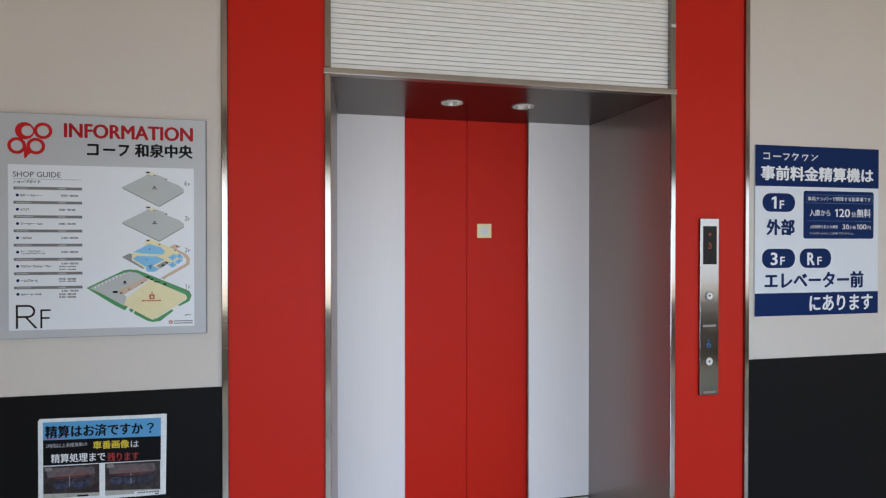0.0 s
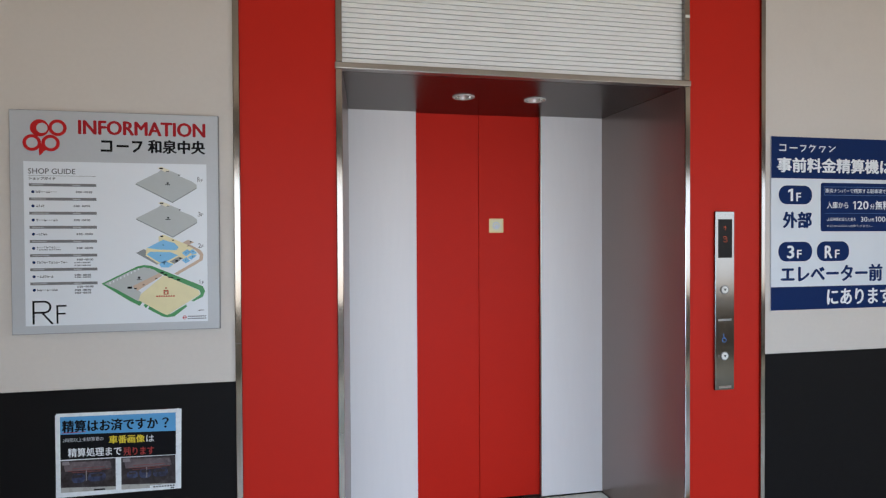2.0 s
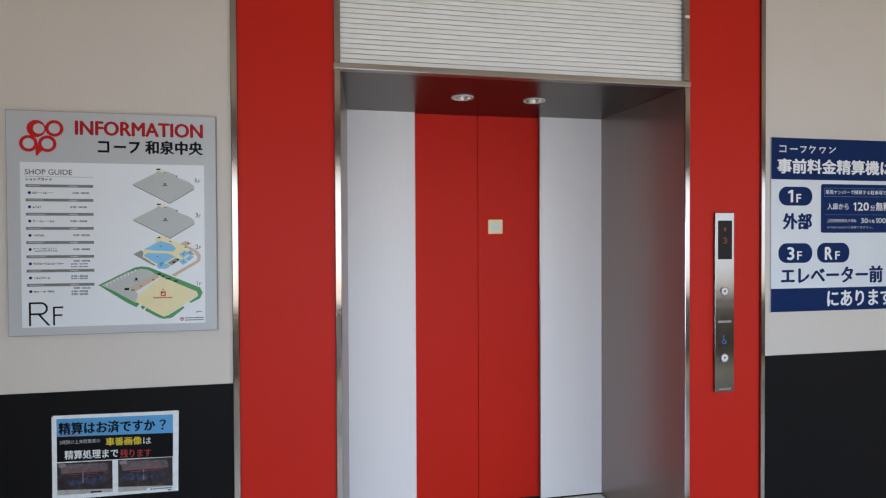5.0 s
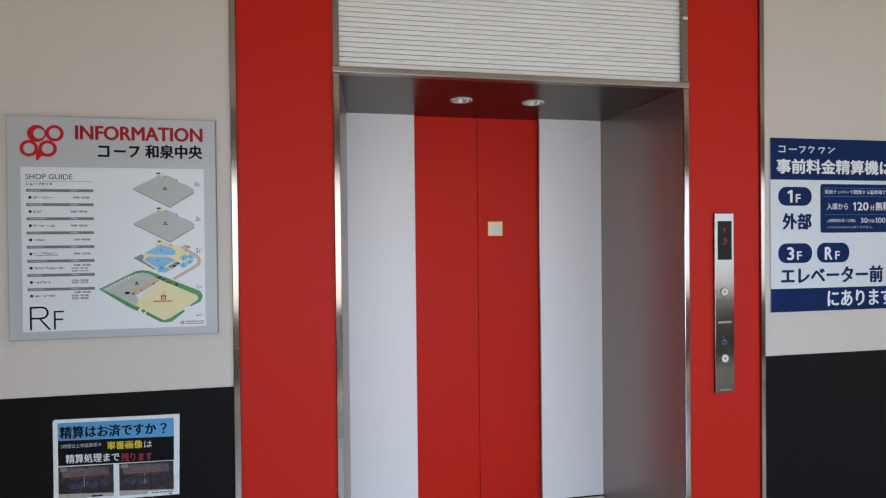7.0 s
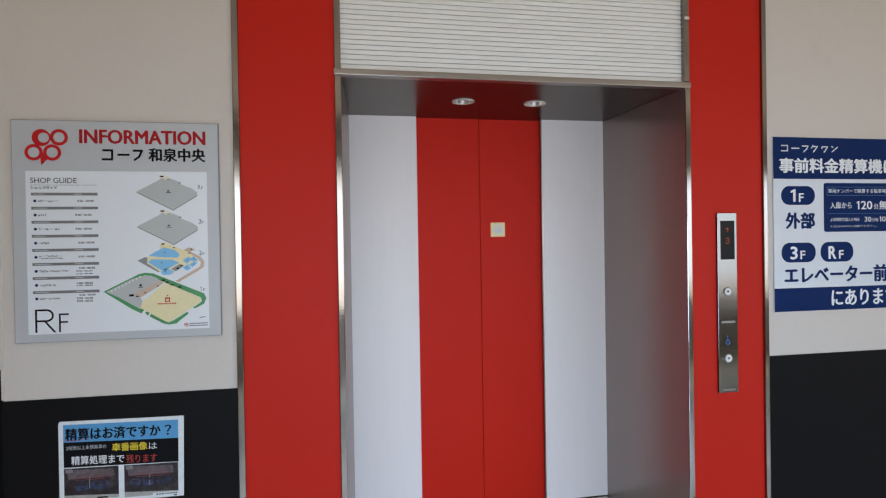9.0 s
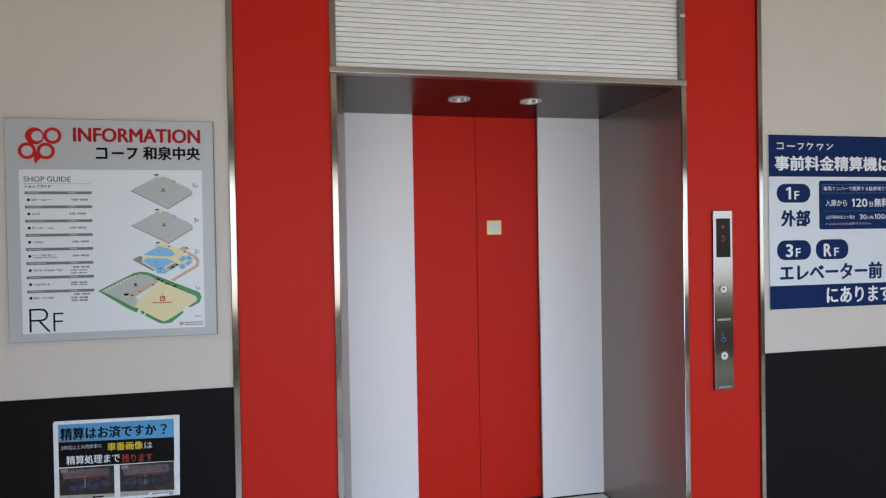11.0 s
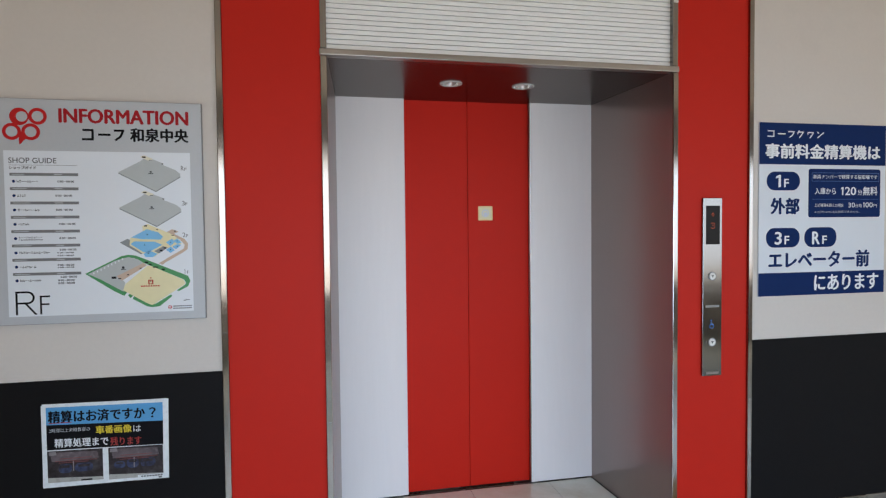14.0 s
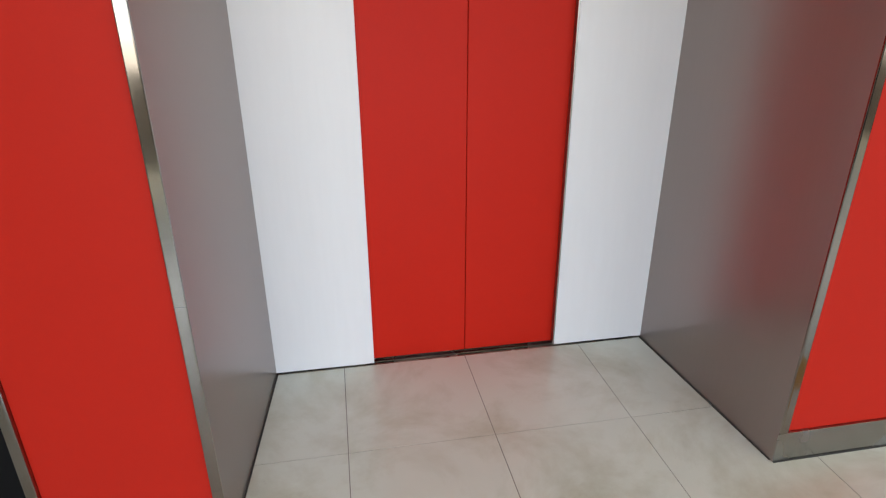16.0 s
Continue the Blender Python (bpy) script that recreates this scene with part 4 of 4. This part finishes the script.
photo(-1.132, -0.945, 0.510, 0.628, -0.003, ((0.10, 0.30, 0.34, 0.56), (0.33, 0.55, 0.32, 0.64), (0.58, 0.86, 0.34, 0.62)))
part("caption_strip", box(-1.034, -0.944, N3 - 0.0006, N3 - 0.0002, 0.498, 0.517), PAPER, notice, "white caption strip")
bars([(-1.022 + k * 0.0095, -1.015 + k * 0.0095, 0.509, 0.514) for k in range(8)] + [(-0.962, -0.950, 0.501, 0.506)], N3 - 0.001, SOFT_INK, notice, "caption_print")

# ---- call panel ----
call_panel = thing("hall_call_panel", (1.384, 0, 0.738), "slim stainless steel elevator call panel on the red pier", "call panel")
part("plate", box(1.332, 1.430, -0.012, -0.0005, 0.742, 1.549, 0.002, 2), PLATE, call_panel, "brushed steel plate")
display = part("display", box(1.3475, 1.4175, -0.0135, -0.0115, 1.340, 1.514, 0.0006, 1), BLACK_GLASS, call_panel, "black display window")
DOT = 0.0034


def dots(rows, x, z, name):
    bm = bmesh.new()
    for r, row in enumerate(rows):
        for c, mark in enumerate(row):
            if mark == "#":
                disc(x + (c - (len(row) - 1) / 2) * DOT, z - r * DOT, DOT * 0.36, -0.0142, -0.0136, 8, bm)
    return part(name, bm, LED, display, "dim orange lit dots")


dots(("..#..", ".###.", "#.#.#", "..#..", "..#..", "..#.."), 1.381, 1.482, "arrow")
dots((".####.", "#....#", ".....#", "..###.", ".....#", ".....#", "#....#", ".####."), 1.381, 1.436, "digit")


def button(x, z):
    b = part("button", ring(x, z, 0.0195, 0.0165, -0.0150, -0.0115, bm=disc(x, z, 0.0165, -0.0128, -0.0115)), EDGE, call_panel, "round call button with dark rim")
    part("cap", disc(x, z, 0.0155, -0.0160, -0.0129), BUTTON, b, "white cap")
    part("arrow", prism([(x - 0.0065, z + 0.005), (x + 0.0065, z + 0.005), (x, z - 0.0065)], -0.0164, -0.01605), INK, b)
    bars([(x - 0.032 + q * 0.004, x - 0.0295 + q * 0.004, z + e * 0.004 - 0.001, z + e * 0.004 + 0.001) for q in range(2) for e in (-1, 0, 1)], -0.0130, EDGE, b, "braille", depth=0.0012)


button(1.3795, 1.196)
button(1.3800, 0.896)
bars([(1.3475, 1.4155, 1.054, 1.0645)], -0.0126, LABEL_STRIP, call_panel, "label_strip", label="pale printed strip")
bars([(1.352, 1.415, 0.750, 0.760)], -0.0123, STEEL, call_panel, "maker_plate", label="faint etched strip")
part("wheelchair_mark", ring(1.3785, 0.969, 0.0115, 0.0085, -0.0128, -0.0121, 20), BLUE_ICON, call_panel, "small blue wheelchair mark")
part("wheelchair_seat", prism([(1.3735, 0.990), (1.3765, 0.990), (1.3775, 0.977), (1.3865, 0.977), (1.3905, 0.964), (1.3880, 0.963), (1.3845, 0.974), (1.3745, 0.974)], -0.0133, -0.0129), BLUE_ICON, call_panel)
part("wheelchair_top", disc(1.3750, 0.9945, 0.0032, -0.0133, -0.0129, 12), BLUE_ICON, call_panel)

# ---- tactile paving ----


def tactile_tile(x, y):
    t = thing("tactile_tile", (x, y, 0), "worn yellow tactile paving tile with round studs, on the floor", "tactile tile", group="tactile tiles before the call panel")
    part("tile_base", box(x, x + 0.2985, y, y + 0.2985, 0.0, 0.0045, 0.001, 1), YELLOW, t, "yellow rubber square")
    for i in range(5):
        for j in range(5):
            cx, cy = x + 0.030 + i * 0.0597, y + 0.030 + j * 0.0597
            if i == j == 0:
                first = part("stud", lathe(((0.0125, 0.0044), (0.0115, 0.0075), (0.0085, 0.0095), (0.0005, 0.0098)), cx, cy, 12), STUD, t)
            else:
                ob = new("stud", first.data)
                ob.parent = t
                ob.location = (i * 0.0597, j * 0.0597, 0)


tactile_tile(1.070, -0.612)
tactile_tile(1.3695, -0.612)

# ---- elevator car behind the doors ----
car = thing("elevator_car", (D_MID, 2.0, 0), "elevator car with pale green panels, mirror and dark floor", "elevator car")
CX0, CX1, CY0, CY1 = -0.66, 1.56, 0.96, 3.10
part("car_floor", box(CX0, CX1, CY0, CY1, -0.06, -0.002), CAR_FLOOR, car, "dark grey vinyl floor")
for x0, x1 in ((CX0, 0.19), (0.77, CX1)):
    part("back_panel", box(x0, x1, CY1, CY1 + 0.03, 0.8, 2.25, 0.001, 1), CAR_PANEL, car, "pale green wall panel")
    part("lower_panel", box(x0, x1, CY1, CY1 + 0.03, 0.0, 0.798, 0.001, 1), CAR_STEEL, car, "dark steel lower panel")
part("lower_panel", box(0.1905, 0.7695, CY1, CY1 + 0.03, 0.0, 0.40, 0.001, 1), CAR_STEEL, car, "dark steel lower panel")
part("mirror", box(0.1905, 0.7695, CY1 + 0.002, CY1 + 0.03, 0.402, 2.0), MIRROR, car, "tall safety mirror")
part("back_panel", box(0.1905, 0.7695, CY1, CY1 + 0.03, 2.002, 2.25), CAR_PANEL, car)
for x0, x1 in ((CX0 - 0.03, CX0), (CX1, CX1 + 0.03)):
    part("side_panel", box(x0, x1, CY0, CY1, 0.8, 2.25), CAR_PANEL, car, "pale green side wall")
    part("lower_panel", box(x0, x1, CY0, CY1, 0.0, 0.798), CAR_STEEL, car, "dark steel lower panel")
rail = rod((CX1 - 0.05, 1.3, 0.84), (CX1 - 0.05, 2.9, 0.84), 0.017)
for y in (1.4, 2.1, 2.8):
    rod((CX1, y, 0.82), (CX1 - 0.05, y, 0.835), 0.008, bm=rail)
part("handrail", rail, TRIM, car, "steel handrail")
part("operating_panel", box(CX1 - 0.012, CX1, 1.6, 1.9, 1.0, 1.7, 0.002, 1), PLATE, car, "steel operating panel")
part("car_ceiling", box(CX0 - 0.03, CX1 + 0.03, CY0, CY1 + 0.03, 2.25, 2.29), CAR_PANEL, car)
part("light_panel", box(0.0, 0.9, 1.6, 2.6, 2.235, 2.2495), CAR_LIGHT, car, "lit pale ceiling light")
part("jamb", box(CX0 - 0.03, D_L - 0.02, CY0 - 0.02, CY0 + 0.03, 0.0, 2.25), CAR_STEEL, car)
part("jamb", box(D_R + 0.02, CX1 + 0.03, CY0 - 0.02, CY0 + 0.03, 0.0, 2.25), CAR_STEEL, car)

# ---- opposite side of the lobby ----
hoop = thing("hoop_rail", (1.1, -3.7, 0), "low stainless steel hoop rail standing on the floor", "rail")
bm = bmesh.new()
pts = [(1.1, -3.5, 0.0), (1.1, -3.5, 0.48)] + [(1.1, -3.64 + 0.14 * math.cos(radians(a)), 0.48 + 0.12 * math.sin(radians(a))) for a in range(20, 180, 20)] + [(1.1, -3.78, 0.48), (1.1, -3.78, 0.0)]
for p, q in zip(pts, pts[1:]):
    rod(p, q, 0.021, bm=bm)
part("tube", bm, TRIM, hoop, "polished bent tube")
for y in (-3.5, -3.78):
    part("foot_flange", lathe(((0.045, 0.0), (0.045, 0.006), (0.022, 0.010)), 1.1, y, 20), TRIM, hoop)

# ---- floor tiles ----
PITCH, TX, TY = 0.45, -0.0225, 0.254
JOINT = 0.0023
shapes = {}


def tile_piece(x0, x1, y0, y1):
    key = (round(x1 - x0, 4), round(y1 - y0, 4))
    if key not in shapes:
        bm = box(0, key[0], 0, key[1], -0.02, 0.0)
        me = bpy.data.meshes.new("tile")
        bm.to_mesh(me)
        bm.free()
        me.materials.append(TILE)
        shapes[key] = me
    ob = new("tile", shapes[key])
    ob.parent = floor_slab
    ob.location = (x0, y0, 0)
    return ob


for i in range(-7, 16):
    for j in range(-10, 2):
        x0, x1 = TX + i * PITCH + JOINT / 2, TX + (i + 1) * PITCH - JOINT / 2
        y0, y1 = TY + (j - 1) * PITCH + JOINT / 2, TY + j * PITCH - JOINT / 2
        x0, x1 = max(x0, X_MIN), min(x1, X_MAX)
        y0 = max(y0, BACK - 0.15)
        if x1 - x0 < 0.02 or y1 - y0 < 0.02:
            continue
        if y0 >= -0.2:
            if x0 > P_R1 or (x1 < P_L2 and x0 > LEFT_END):
                if y0 > 0.2:
                    continue
        tile_piece(x0, x1, y0, y1)
